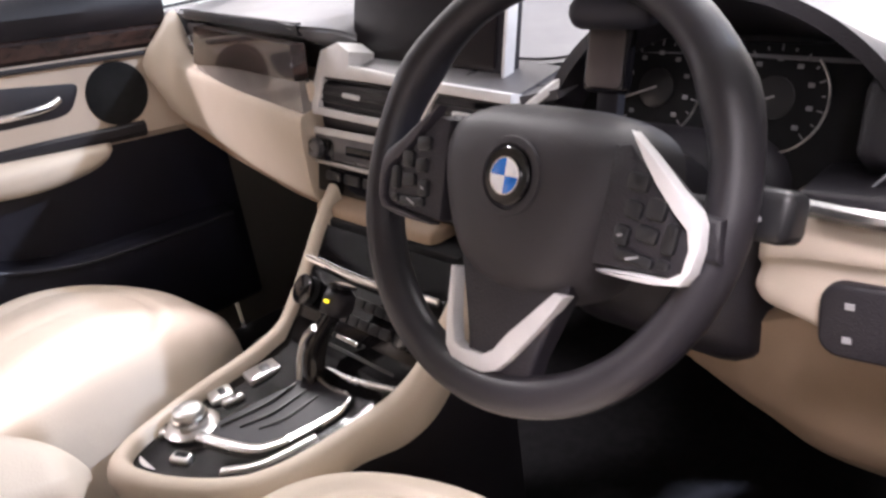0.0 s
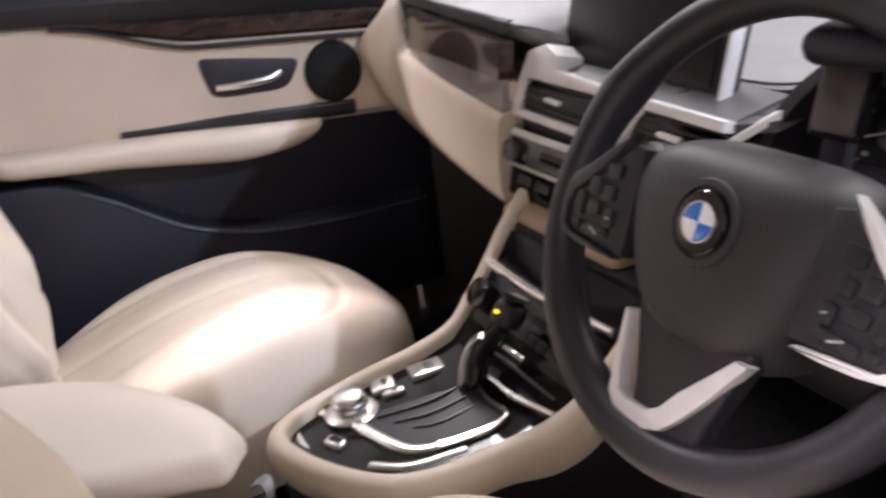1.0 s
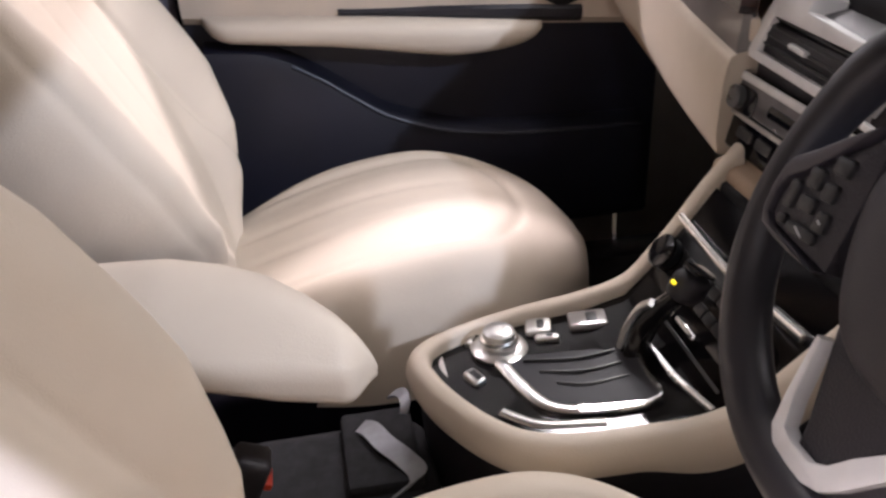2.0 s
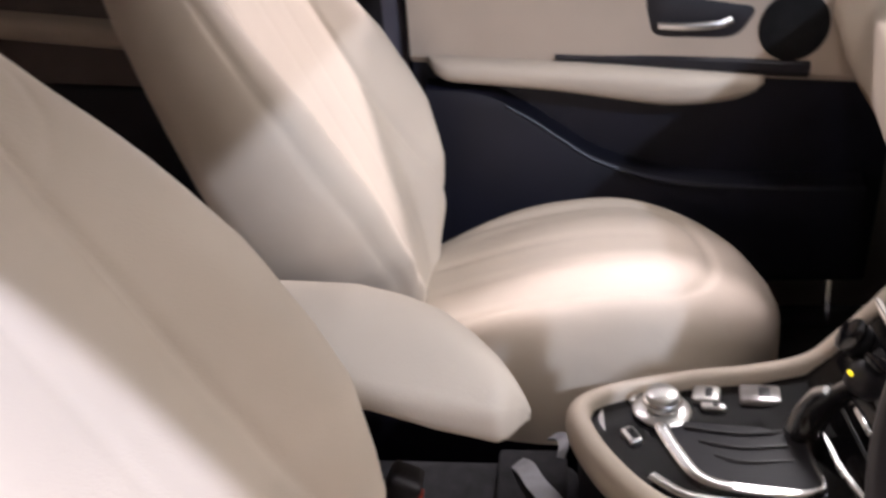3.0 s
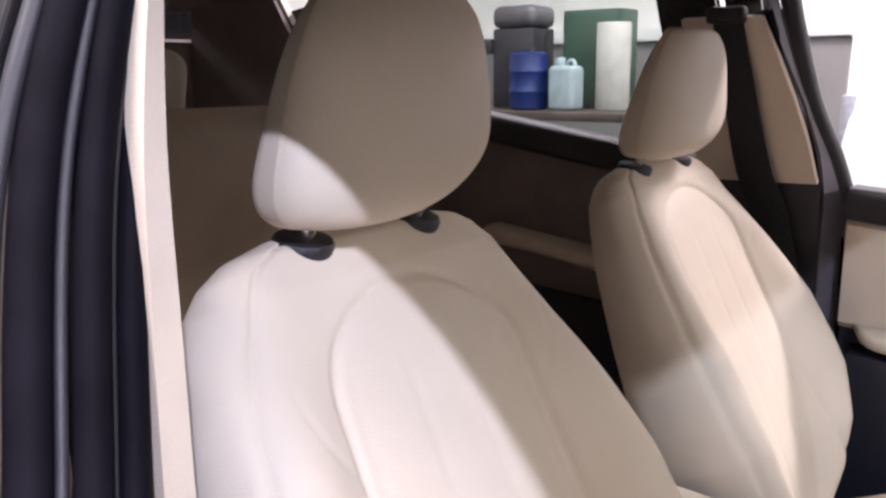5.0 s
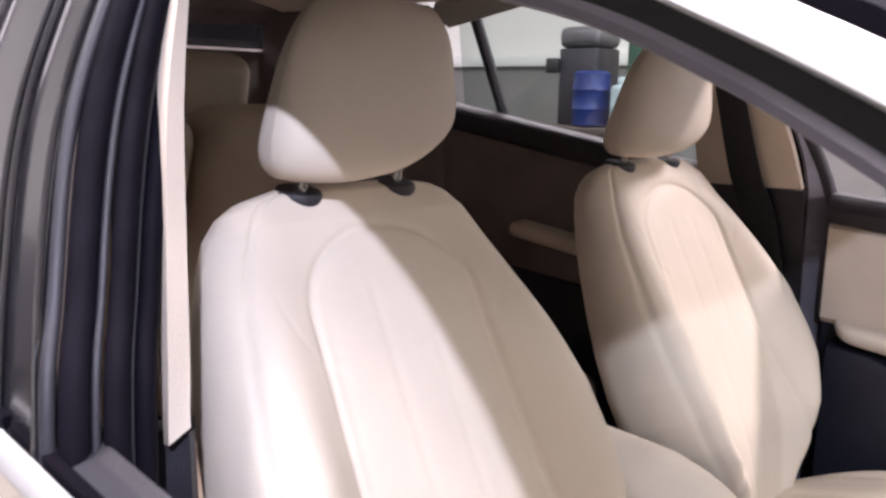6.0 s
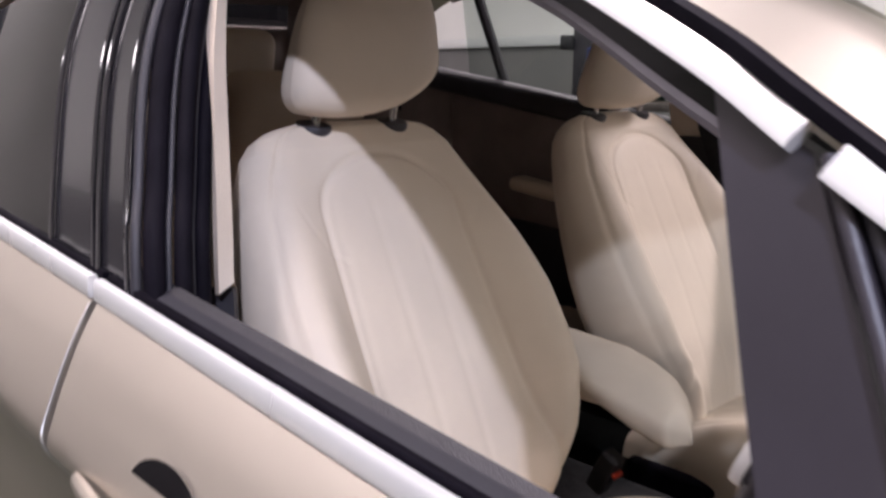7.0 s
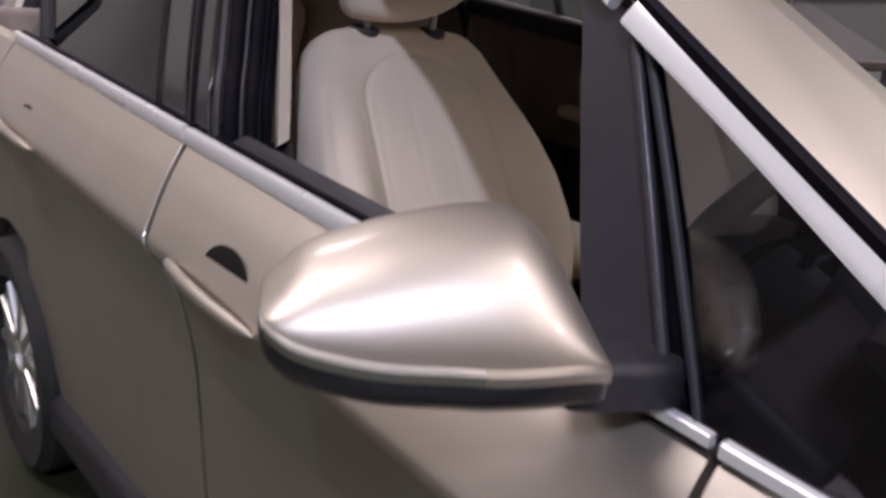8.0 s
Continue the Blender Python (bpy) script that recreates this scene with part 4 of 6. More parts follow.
def steering_wheel():
    t = thing("steering_wheel", (0.37, 0.03, 0.95), "black leather steering wheel with silver spokes and a round badge", "steering wheel")
    R = 0.1645
    rings = []
    for k in range(72):
        a = 2 * math.pi * k / 72
        thumb = 1 + 0.18 * max(math.exp(-((math.degrees(a) - 28) / 10) ** 2), math.exp(-((math.degrees(a) - 152) / 10) ** 2))
        ring = []
        for j in range(14):
            b = 2 * math.pi * j / 14
            r = R + 0.0165 * thumb * math.cos(b)
            ring.append(on_wheel(r * math.cos(a) - 0.011, r * math.sin(a) - 0.003, -0.023 - 0.099 * r * math.sin(a) - 0.023 * r * math.cos(a) + 0.0175 * thumb * math.sin(b)))
        rings.append(ring)
    rings.append(rings[0])
    part("rim", loft(rings, True, False), RIM_LEATHER, t, "worn black leather rim")
    out = smooth2([(0, 0.052), (0.050, 0.050), (0.084, 0.037), (0.094, 0.012), (0.083, -0.032), (0.061, -0.070), (0.034, -0.086), (0, -0.090),
                   (-0.034, -0.086), (-0.061, -0.070), (-0.083, -0.032), (-0.094, 0.012), (-0.084, 0.037), (-0.050, 0.050)], 4)
    # padded cover: shrinking rings towards the front
    rings = []
    for f, z in ((1.06, -0.058), (1.07, -0.042), (1.04, -0.026), (0.99, -0.014), (0.93, -0.004), (0.84, 0.004), (0.70, 0.010), (0.48, 0.0135), (0.25, 0.0145)):
        rings.append([on_wheel(x * f, -0.005 + (y + 0.005) * f, z) for x, y in out])
    hub = part("airbag_cover", loft(rings), HUB_SKIN, t, "charcoal padded airbag cover")
    part("badge_ring", move(lathe([(0.026, 0.008), (0.030, 0.014), (0.029, 0.0165), (0.0245, 0.017), (0.0235, 0.014)], 40), WHEEL), HUB_SKIN, hub)
    part("badge_disc", move(lathe([(0.0215, 0.012), (0.0215, 0.0178), (0.0205, 0.0188)], 40), WHEEL), GLOSS_BLACK, hub, "round black badge disc")
    for q in range(4):
        pts = [(0, 0)] + [(0.0130 * math.cos(radians(90 * q + a)), 0.0130 * math.sin(radians(90 * q + a))) for a in range(0, 91, 10)]
        part("badge_quarter", prism(pts, 0.002, WHEEL @ pose(0, 0, 0.0202), 0.0003), WHITE if q % 2 == 0 else BLUE, hub, "white badge quarter" if q % 2 == 0 else "blue badge quarter")
    part("badge_bezel", move(lathe([(0.0130, 0.0180), (0.0131, 0.0206), (0.0140, 0.0206), (0.0142, 0.0180)], 40), WHEEL), CHROME, hub, "thin chrome bezel")
    for s in (1, -1):
        o = [(0.070, 0.028), (0.088, 0.038), (0.114, 0.020), (0.140, 0.000), (0.160, -0.002), (0.163, -0.030), (0.148, -0.032), (0.142, -0.052), (0.076, -0.044)]
        out = [(s * x, y) for x, y in o]
        if s < 0:
            out = out[::-1]
        part("side_spoke", prism(out, 0.018, WHEEL @ pose(0, 0, -0.004), 0.005, 3), BLACK_SOFT, t)
        pad = [(0.080, 0.034), (0.092, 0.036), (0.106, 0.023), (0.131, -0.003), (0.144, -0.013), (0.147, -0.024), (0.145, -0.038), (0.137, -0.044), (0.110, -0.046), (0.076, -0.048)]
        pad = [(s * x, y) for x, y in pad]
        part("switch_pad", prism(pad if s > 0 else pad[::-1], 0.014, WHEEL @ pose(0, 0, 0.005), 0.003), BLACK_SOFT, t)
        keys = [(0.104, 0.012, 0.016, 0.012), (0.121, -0.003, 0.014, 0.014), (0.104, -0.006, 0.013, 0.012), (0.134, -0.020, 0.010, 0.020), (0.117, -0.020, 0.016, 0.011), (0.098, -0.024, 0.012, 0.014), (0.110, -0.037, 0.030, 0.008), (0.132, -0.037, 0.010, 0.007)]
        for i, (bx, by, w, h) in enumerate(keys):
            b = part("switch_button", prism(rounded(w, h, 0.003, 3), 0.006, WHEEL @ pose(s * bx, by, 0.0085, 0, 0, -s * 6), 0.0018), BUTTON, t)
            if i in (5, 6):
                part("symbol", prism(rounded(w * 0.35, 0.0016, 0.0005, 2), 0.001, WHEEL @ pose(s * bx, by, 0.0090, 0, 0, s * 20), 0), MARK, b)
        # pointed blade down the outer edge, turning in along the bottom
        blade = [(0.092, 0.0444), (0.1116, 0.030), (0.132, 0.0129), (0.1485, 0.0012), (0.153, -0.0069), (0.1547, -0.0226), (0.1527, -0.0376), (0.1467, -0.0474), (0.1285, -0.0508), (0.1067, -0.0522), (0.0833, -0.0518),
                 (0.083, -0.0500), (0.110, -0.0470), (0.137, -0.0450), (0.1460, -0.0389), (0.1480, -0.0239), (0.1447, -0.0125), (0.1333, -0.0033), (0.1174, 0.0124), (0.1048, 0.0273)]
        blade = [(s * x, y) for x, y in blade]
        # both trims are silver; the left one's shade is put in as dark grey
        part("spoke_trim", prism(blade if s > 0 else blade[::-1], 0.012, WHEEL @ pose(0, 0, 0.0085), 0.0016, 2), SILVER_PAINT if s > 0 else COVER_GREY, t, "silver spoke trim" if s > 0 else "silver spoke trim, shaded by a dark grey colour")
    low = [(-0.056, -0.070), (-0.036, -0.130), (-0.030, -0.165), (0.030, -0.165), (0.036, -0.130), (0.056, -0.070)]
    part("lower_spoke", prism(low[::-1], 0.018, WHEEL @ pose(0, 0, -0.004), 0.005, 3), BLACK_SOFT, t)
    vee = [(-0.058, -0.080), (-0.055, -0.122), (-0.0515, -0.144), (-0.042, -0.1535), (-0.025, -0.1545), (-0.0092, -0.1545), (0.005, -0.149), (0.0165, -0.137), (0.037, -0.1095), (0.058, -0.077),
           (0.047, -0.077), (0.029, -0.097), (0.0104, -0.1173), (-0.0015, -0.134), (-0.013, -0.1410), (-0.033, -0.1415), (-0.0415, -0.138), (-0.047, -0.120), (-0.053, -0.080)]
    part("lower_spoke_trim", prism(vee[::-1], 0.012, WHEEL @ pose(0, 0, 0.003), 0.0018, 2), SILVER_PAINT, t, "silver V-shaped trim")
    part("column_shroud", move(tube([(0, -0.01, -0.05), (0, -0.015, -0.12), (0, -0.02, -0.20)], 0.055, 20, 1.0, up=(1, 0, 0)), WHEEL), BLACK_SOFT, t)
    # stalks
    for s, ln in ((1, 0.152), (-1, 0.105)):
        dy = -0.018 if s > 0 else 0.0
        c = [on_wheel(s * 0.05, 0.010 + dy, -0.075), on_wheel(s * 0.11, 0.015 + dy, -0.07), on_wheel(s * ln, 0.020 + dy, -0.06)]
        st = part("stalk", tube(curve(c, 12), 0.011, 12), BLACK_SOFT, t, "black column stalk")
        e = on_wheel(s * (ln + 0.012), 0.021, -0.058)
        part("stalk_end", box((0.046, 0.036, 0.032), 0.008, 3, WHEEL @ pose(s * (ln + 0.01), 0.021 + dy, -0.058)), BUTTON, st)
        part("symbol", box((0.010, 0.003, 0.002), 0, 1, WHEEL @ pose(s * (ln + 0.010), 0.018 + dy, -0.0415)), MARK, st)
        part("symbol", box((0.003, 0.012, 0.002), 0, 1, WHEEL @ pose(s * (ln - 0.001), 0.021 + dy, -0.0415)), MARK, st)


steering_wheel()

# ---- dashboard ----


def sweep_x(stations, n=40):
    """A body lofted across the car: stations of (x, closed profile of (y, z)), all profiles with as many points."""
    xs = [s[0] for s in stations]
    k = len(stations[0][1])
    lines = [curve([(x, p[j][0], p[j][1]) for x, p in stations], n) for j in range(k)]
    rings = []
    for i in range(n):
        loop = [lines[j][i] for j in range(k)]
        c = curve([loop[-1]] + loop + [loop[0], loop[1]], (k + 2) * 3 + 1)
        rings.append(c[3:3 + k * 3])
    return loft(rings)


PADX = 0.47


def dashboard():
    t = thing("dashboard", (0, 0.5, 0.6), "two-tone dashboard, dark with a grey sheen above, wood strip and beige leather below", "dashboard")
    # upper skin
    st = []
    for x, yf, zt in ((-0.71, 0.300, 1.012), (-0.45, 0.250, 1.014), (-0.25, 0.212, 1.016), (-0.165, 0.198, 1.016), (-0.125, 0.230, 1.004), (-0.07, 0.272, 0.976), (0.14, 0.290, 0.966), (0.215, 0.30, 0.975), (0.26, 0.30, 0.982), (0.38, 0.30, 0.985), (0.52, 0.30, 0.985), (0.60, 0.31, 0.998), (0.71, 0.335, 1.005)):
        st.append((x, [(yf, zt - 0.012), (yf + 0.004, zt - 0.003), (yf + 0.03, zt), (0.60, zt + 0.004), (0.86, 0.985), (0.84, 0.90), (0.5, 0.86), (yf + 0.04, zt - 0.04)]))
    part("upper_skin", sweep_x(st, 60), DASH_TOP, t, "grained dark upper skin, its sheen put in as grey")
    part("skin_lip", strip([(x, yf - 0.001, zt - 0.007) for x, yf, zt in ((-0.66, 0.290, 1.012), (-0.45, 0.250, 1.014), (-0.25, 0.212, 1.016), (-0.165, 0.198, 1.016))], 0.008, 0.017, 30), BLACK_SOFT, t, "black front lip of the dash top")
    part("corner_trim", box((0.12, 0.08, 0.05), 0.012, 2, pose(-0.745, 0.345, 0.982)), BLACK_SOFT, t)
    # wood strip on the passenger side, with its grey lacquered lower band
    a = [(-0.560, 0.268, 0.992), (-0.43, 0.243, 0.993), (-0.27, 0.212, 0.994), (-0.150, 0.190, 0.994)]
    b = [(-0.600, 0.272, 0.927), (-0.434, 0.240, 0.939), (-0.27, 0.208, 0.945), (-0.150, 0.186, 0.948)]
    c = [(-0.600, 0.270, 0.890), (-0.434, 0.238, 0.892), (-0.27, 0.206, 0.893), (-0.150, 0.184, 0.893)]
    part("wood_strip", ribbon(a, b, 30, 0.02), WOOD, t, "dark burr wood strip")
    part("gloss_band", ribbon(b, c, 30, 0.015), GREY_LACQUER, t, "grey lacquered band")
    part("strip_edge", tube(curve([(x, y - 0.002, z) for x, y, z in b], 30), 0.003, 8), BLACK_SOFT, t)
    part("band_end", prism(smooth2([(-0.036, 0.020), (0.030, 0.022), (0.026, -0.012), (0.012, -0.022), (-0.022, -0.014), (-0.036, 0.004)], 4), 0.010, axes((-0.180, 0.186, 0.922), (1, -0.193, 0), (0, 0, 1)), 0.002), BEIGE, t, "beige end piece")
    # padded beige glovebox slab on the passenger side, drawn up to a horn at the door
    st = []
    for x, y1, z1, ym, y2, z2, d in ((-0.705, 0.272, 1.008, 0.205, 0.236, 0.862, 0.018), (-0.694, 0.264, 1.003, 0.212, 0.236, 0.846, 0.020), (-0.678, 0.258, 0.955, 0.226, 0.242, 0.830, 0.022), (-0.655, 0.254, 0.926, 0.236, 0.246, 0.816, 0.035),
                                     (-0.60, 0.250, 0.917, 0.240, 0.250, 0.803, 0.05), (-0.52, 0.238, 0.911, 0.226, 0.237, 0.793, 0.05), (-0.40, 0.216, 0.907, 0.203, 0.215, 0.784, 0.05), (-0.25, 0.187, 0.907, 0.175, 0.187, 0.782, 0.05), (-0.150, 0.168, 0.907, 0.156, 0.168, 0.785, 0.05)):
        st.append((x, [(y1 + d, z1 + 0.002), (y1 + 0.006, z1), (y1 - 0.008, z1 - 0.012), (ym, (z1 + z2) / 2), (y2 - 0.010, z2 + 0.012), (y2 + 0.004, z2), (y2 + 0.08, z2 - 0.01), (y1 + d + 0.01, z1 - 0.03)]))
    part("glovebox_pad", sweep_x(st, 60), LEATHER, t, "padded beige passenger panel", sharp=60)
    st = []
    for x, y2, z2, z3 in ((-0.705, 0.246, 0.852, 0.790), (-0.58, 0.252, 0.812, 0.752), (-0.40, 0.226, 0.792, 0.744), (-0.25, 0.198, 0.790, 0.748), (-0.10, 0.170, 0.792, 0.764)):
        st.append((x, [(y2, z2), (y2 + 0.004, z2 - 0.024), (y2 + 0.03, z3), (y2 + 0.20, z3 - 0.03), (y2 + 0.25, z2), (y2 + 0.05, z2 + 0.01)]))
    part("lower_pad", sweep_x(st, 30), TAN, t, "tan lower panel")
    # passenger vent in the corner, with its bright lower lip and upright divider
    v = part("side_vent", prism([(-0.062, 0.030), (0.050, 0.036), (0.044, -0.038), (-0.030, -0.026), (-0.062, 0.0)], 0.03, axes((-0.622, 0.282, 0.957), (1, -0.193, 0), (0, 0.1, 1)), 0.003), BLACK_SOFT, t, "dark corner vent")
    part("vent_divider", tube(curve([(-0.560, 0.266, 0.992), (-0.568, 0.262, 0.96), (-0.596, 0.266, 0.922)], 12), 0.0055, 8), GREY_LACQUER, v)
    part("vent_trim", tube(curve([(-0.69, 0.278, 0.938), (-0.655, 0.272, 0.922), (-0.620, 0.268, 0.917), (-0.54, 0.252, 0.927), (-0.470, 0.240, 0.940)], 24), 0.0040, 8), SATIN, v, "satin vent lip")
    for k in range(3):
        part("vent_slat", box((0.085, 0.012, 0.003), 0.001, 1, axes((-0.625, 0.279, 0.940 + 0.015 * k), (1, -0.193, 0.08), (0, 1, 0))), BUTTON, v)
    # centre vents in a bright frame with a raised corner
    m = axes((0.0, 0.185, 0.910), (1, 0, 0), (0, 0.28, 1))
    fr = part("vent_frame", join(
        prism([(-0.162, -0.006), (-0.138, 0.000), (-0.127, 0.046), (-0.112, 0.080), (-0.135, 0.074)][::1], 0.04, m @ pose(0, 0, 0.003), 0.002),
        prism([(-0.130, 0.042), (0.012, 0.040), (0.20, 0.034), (0.20, 0.045), (0.014, 0.052), (-0.074, 0.058), (-0.073, 0.075), (-0.099, 0.086), (-0.135, 0.074)], 0.04, m @ pose(0, 0, 0.004), 0.002),
        prism([(-0.162, -0.007), (0.055, -0.013), (0.055, -0.003), (-0.140, 0.003)], 0.04, m @ pose(0, 0, 0.002), 0.002),
        prism([(0.050, -0.004), (0.060, -0.004), (0.092, 0.040), (0.080, 0.040)], 0.04, m @ pose(0, 0, 0.003), 0.002)), SILVER_PAINT, t, "bright silver vent frame")
    for sx, w in ((-0.060, 0.150), (0.140, 0.120)):
        part("vent_back", box((w + 0.02, 0.07, 0.02), 0, 1, m @ pose(sx, 0.020, -0.045)), BLACK_SOFT, fr)
        for k in range(4):
            part("vent_slat", box((w, 0.0028, 0.022), 0.001, 1, m @ pose(sx, 0.006 + 0.0095 * k - 0.02 * (sx + 0.06), -0.010, -25, 0, -2)), BUTTON, fr)
        part("vent_tab", box((0.030, 0.006, 0.012), 0.002, 2, m @ pose(sx - 0.008, 0.021 - 0.02 * (sx + 0.06), 0.000, 0, 0, -3)), SILVER_PAINT, fr)
    part("vent_wheel", box((0.034, 0.007, 0.008), 0.002, 2, m @ pose(0.066, -0.010, 0.006, 0, 0, -4)), SILVER_PAINT, fr)
    part("stack_shelf", ribbon([(-0.150, 0.205, 0.962), (0.0, 0.203, 0.958), (0.20, 0.203, 0.950)], [(-0.150, 0.275, 0.975), (0.0, 0.275, 0.970), (0.20, 0.278, 0.962)], 16, 0.010), GREY_SOFT, t)
    part("stack_cheek", ribbon([(0.195, 0.204, 0.948), (0.210, 0.210, 0.950), (0.235, 0.222, 0.954)], [(0.195, 0.272, 0.956), (0.215, 0.275, 0.960), (0.240, 0.285, 0.968)], 12, 0.010), GREY_SOFT, t)
    part("stack_core", box((0.30, 0.14, 0.23), 0.012, 2, pose(-0.003, 0.262, 0.83)), BLACK_SOFT, t)
    # screen
    s = part("display", prism(rounded(0.277, 0.106, 0.008), 0.018, axes((0.0115, 0.254, 1.003), (1, 0, 0), (0, 0.25, 1)), 0.004, 3), BLACK_SOFT, t, "free-standing black display")
    part("display_glass", prism(rounded(0.252, 0.086, 0.004), 0.002, axes((0.008, 0.2500, 1.006), (1, 0, 0), (0, 0.25, 1)), 0.0005), SCREEN, s)
    part("display_edge", box((0.005, 0.017, 0.104), 0.002, 2, axes((0.1505, 0.2545, 1.003), (1, 0, 0), (0, 0.97, -0.25))), SILVER_PAINT, s, "bright silver side edge")
    # radio and control panels
    m = axes((-0.010, 0.176, 0.842), (1, 0, 0), (0, 0.22, 1))
    r = part("radio_panel", prism(rounded(0.325, 0.086, 0.014), 0.06, m, 0.006, 3), GLOSS_BLACK, t)
    part("radio_band", prism(rounded(0.318, 0.038, 0.008), 0.006, m @ pose(0, 0.022, 0.004), 0.003), RADIO_GREY, r, "dark satin grey radio fascia")
    part("radio_top", prism(rounded(0.312, 0.009, 0.003), 0.004, m @ pose(0, 0.040, 0.0065), 0.002), SILVER_PAINT, r, "bright upper edge")
    part("knob_well", prism(rounded(0.046, 0.030, 0.010), 0.004, m @ pose(-0.122, 0.016, 0.0055), 0.001), GLOSS_BLACK, r)
    part("radio_knob", lathe([(0.013, 0), (0.013, 0.010), (0.011, 0.012), (0.003, 0.0125)], 28, m @ pose(-0.132, 0.017, 0.004)), RADIO_GREY, r, "dark satin round knob")
    part("disc_slot", prism(rounded(0.17, 0.013, 0.003), 0.003, m @ pose(0.012, 0.020, 0.0055), 0.001), GLOSS_BLACK, r)
    part("radio_line", prism(rounded(0.296, 0.005, 0.002), 0.004, m @ pose(0.004, -0.001, 0.0060), 0.001), SATIN, r)
    for k in range(6):
        part("radio_key", prism(rounded(0.030, 0.012, 0.002, 2), 0.004, m @ pose(-0.105 + 0.040 * k, -0.018, 0.003), 0.001), BUTTON, r)
    part("knee_band", box((0.235, 0.09, 0.034), 0.012, 3, pose(-0.020, 0.190, 0.786, 12)), TAN, t)
    # driver's cluster
    hood = []
    for k in range(25):
        a = math.pi * k / 24
        x, h = 0.398 - 0.190 * math.cos(a), 0.908 + 0.144 * math.sin(a) ** 1.2
        hood.append(((x, 0.225 + 0.015 * math.sin(a) ** 2, h), (x, 0.37, h - 0.065 * math.sin(a))))
    part("cluster_hood", ribbon([p[0] for p in hood[::2]], [p[1] for p in hood[::2]], 50, 0.012), BLACK_SOFT, t, "arched black cluster hood")
    m = axes((0.388, 0.285, 0.945), (1, 0, 0), (0, 0.40, 1))
    cl = part("instrument_panel", prism(rounded(0.37, 0.126, 0.05), 0.03, m @ pose(0, -0.014, 0), 0.004), DIAL, t, "dark instrument panel with two dials")
    for sx in (-0.078, 0.042):
        part("dial_ring", tube([m @ Vector((sx + 0.049 * math.cos(radians(7.5 * k)), 0.049 * math.sin(radians(7.5 * k)), 0.002)) for k in range(33, 55)], 0.0011, 6, up=(0, 1, 0.4)), SATIN, cl)
        for k in range(17):
            a = radians(225 - 270 * k / 16)
            ln = 0.006 if k % 2 == 0 else 0.003
            part("dial_mark", box((ln, 0.0014, 0.001), 0, 1, m @ pose(sx + 0.044 * math.cos(a), 0.044 * math.sin(a), 0.0015, 0, 0, math.degrees(a))), DIAL_MARK, cl)
        for k in range(9):
            a = radians(225 - 270 * k / 8)
            part("dial_number", box((0.0058, 0.0042, 0.001), 0.001, 1, m @ pose(sx + 0.034 * math.cos(a), 0.034 * math.sin(a), 0.0015)), DIAL_MARK, cl)
        part("dial_centre", lathe([(0.019, 0.001), (0.019, 0.003), (0.017, 0.004)], 40, m @ pose(sx, 0, 0)), BUTTON, cl)
        part("needle", box((0.05, 0.002, 0.002), 0.0005, 1, m @ pose(sx + 0.022 * math.cos(3.5), 0.022 * math.sin(3.5), 0.006, 0, 0, math.degrees(3.5))), MARK, cl, "pale needle")
    # small upright display with a dark cap beside the dials, and the bright blade next to it
    pod = part("side_display", prism(rounded(0.037, 0.062, 0.007), 0.012, axes((0.376, 0.120, 1.021), (1, 0.1, 0), (0.10, 0.35, 1)), 0.003), GLOSS_BLACK, t, "small grey upright display")
    part("display_face", prism(rounded(0.032, 0.046, 0.005), 0.002, axes((0.376, 0.1185, 1.018), (1, 0.1, 0), (0.10, 0.35, 1)), 0.0005), DISPLAY, pod, "dull grey display face")
    part("display_cap", box((0.074, 0.07, 0.026), 0.012, 3, pose(0.388, 0.136, 1.056, 6, 0, 5)), MATT_TRIM, pod)
    part("display_stem", box((0.022, 0.012, 0.10), 0.004, 2, pose(0.372, 0.122, 0.955, -14)), MATT_TRIM, pod)
    part("cluster_blade", strip([(0.200, 0.198, 0.930), (0.222, 0.218, 0.950), (0.243, 0.243, 0.969)], 0.008, 0.008, 12), SILVER_PAINT, t, "bright silver blade")
    part("column_cover", box((0.24, 0.16, 0.22), 0.05, 5, pose(0.345, 0.285, 0.80, -12)), BLACK_SOFT, t, "black steering column cover")
    # driver's lower panel with switch block and side vent
    st = []
    for x, y1, z1, y2, z2 in ((PADX, 0.20, 0.872, 0.19, 0.806), (PADX + 0.012, 0.192, 0.878, 0.184, 0.800), (0.515, 0.188, 0.886, 0.180, 0.796), (0.55, 0.19, 0.888, 0.180, 0.788), (0.60, 0.20, 0.888, 0.186, 0.778), (0.735, 0.235, 0.885, 0.215, 0.765)):
        st.append((x, [(y1 + 0.05, z1 + 0.004), (y1 + 0.002, z1), (y1 - 0.010, z1 - 0.010), (y1 - 0.016, z1 - 0.030), (y1 - 0.010, z1 - 0.040), (y2 - 0.010, z2 + 0.012), (y2 + 0.01, z2), (y2 + 0.12, z2 - 0.01), (y1 + 0.14, z1)]))
    part("driver_pad", sweep_x(st, 30), LEATHER, t, "padded beige driver's side panel", sharp=60)
    st = []
    for x, y1, z1, z2 in ((0.36, 0.240, 0.690, 0.645), (0.44, 0.222, 0.748, 0.618), (0.53, 0.205, 0.785, 0.608), (0.735, 0.235, 0.765, 0.604)):
        st.append((x, [(y1, z1), (y1 + 0.015, (z1 + z2) / 2), (y1 + 0.05, z2), (y1 + 0.2, z2 - 0.02), (y1 + 0.2, z1), (y1 + 0.05, z1 + 0.006)]))
    part("knee_panel", sweep_x(st, 24), TAN, t, "tan knee panel")
    m = axes((0.582, 0.170, 0.812), (1, 0.14, 0), (0, 0.1, 1))
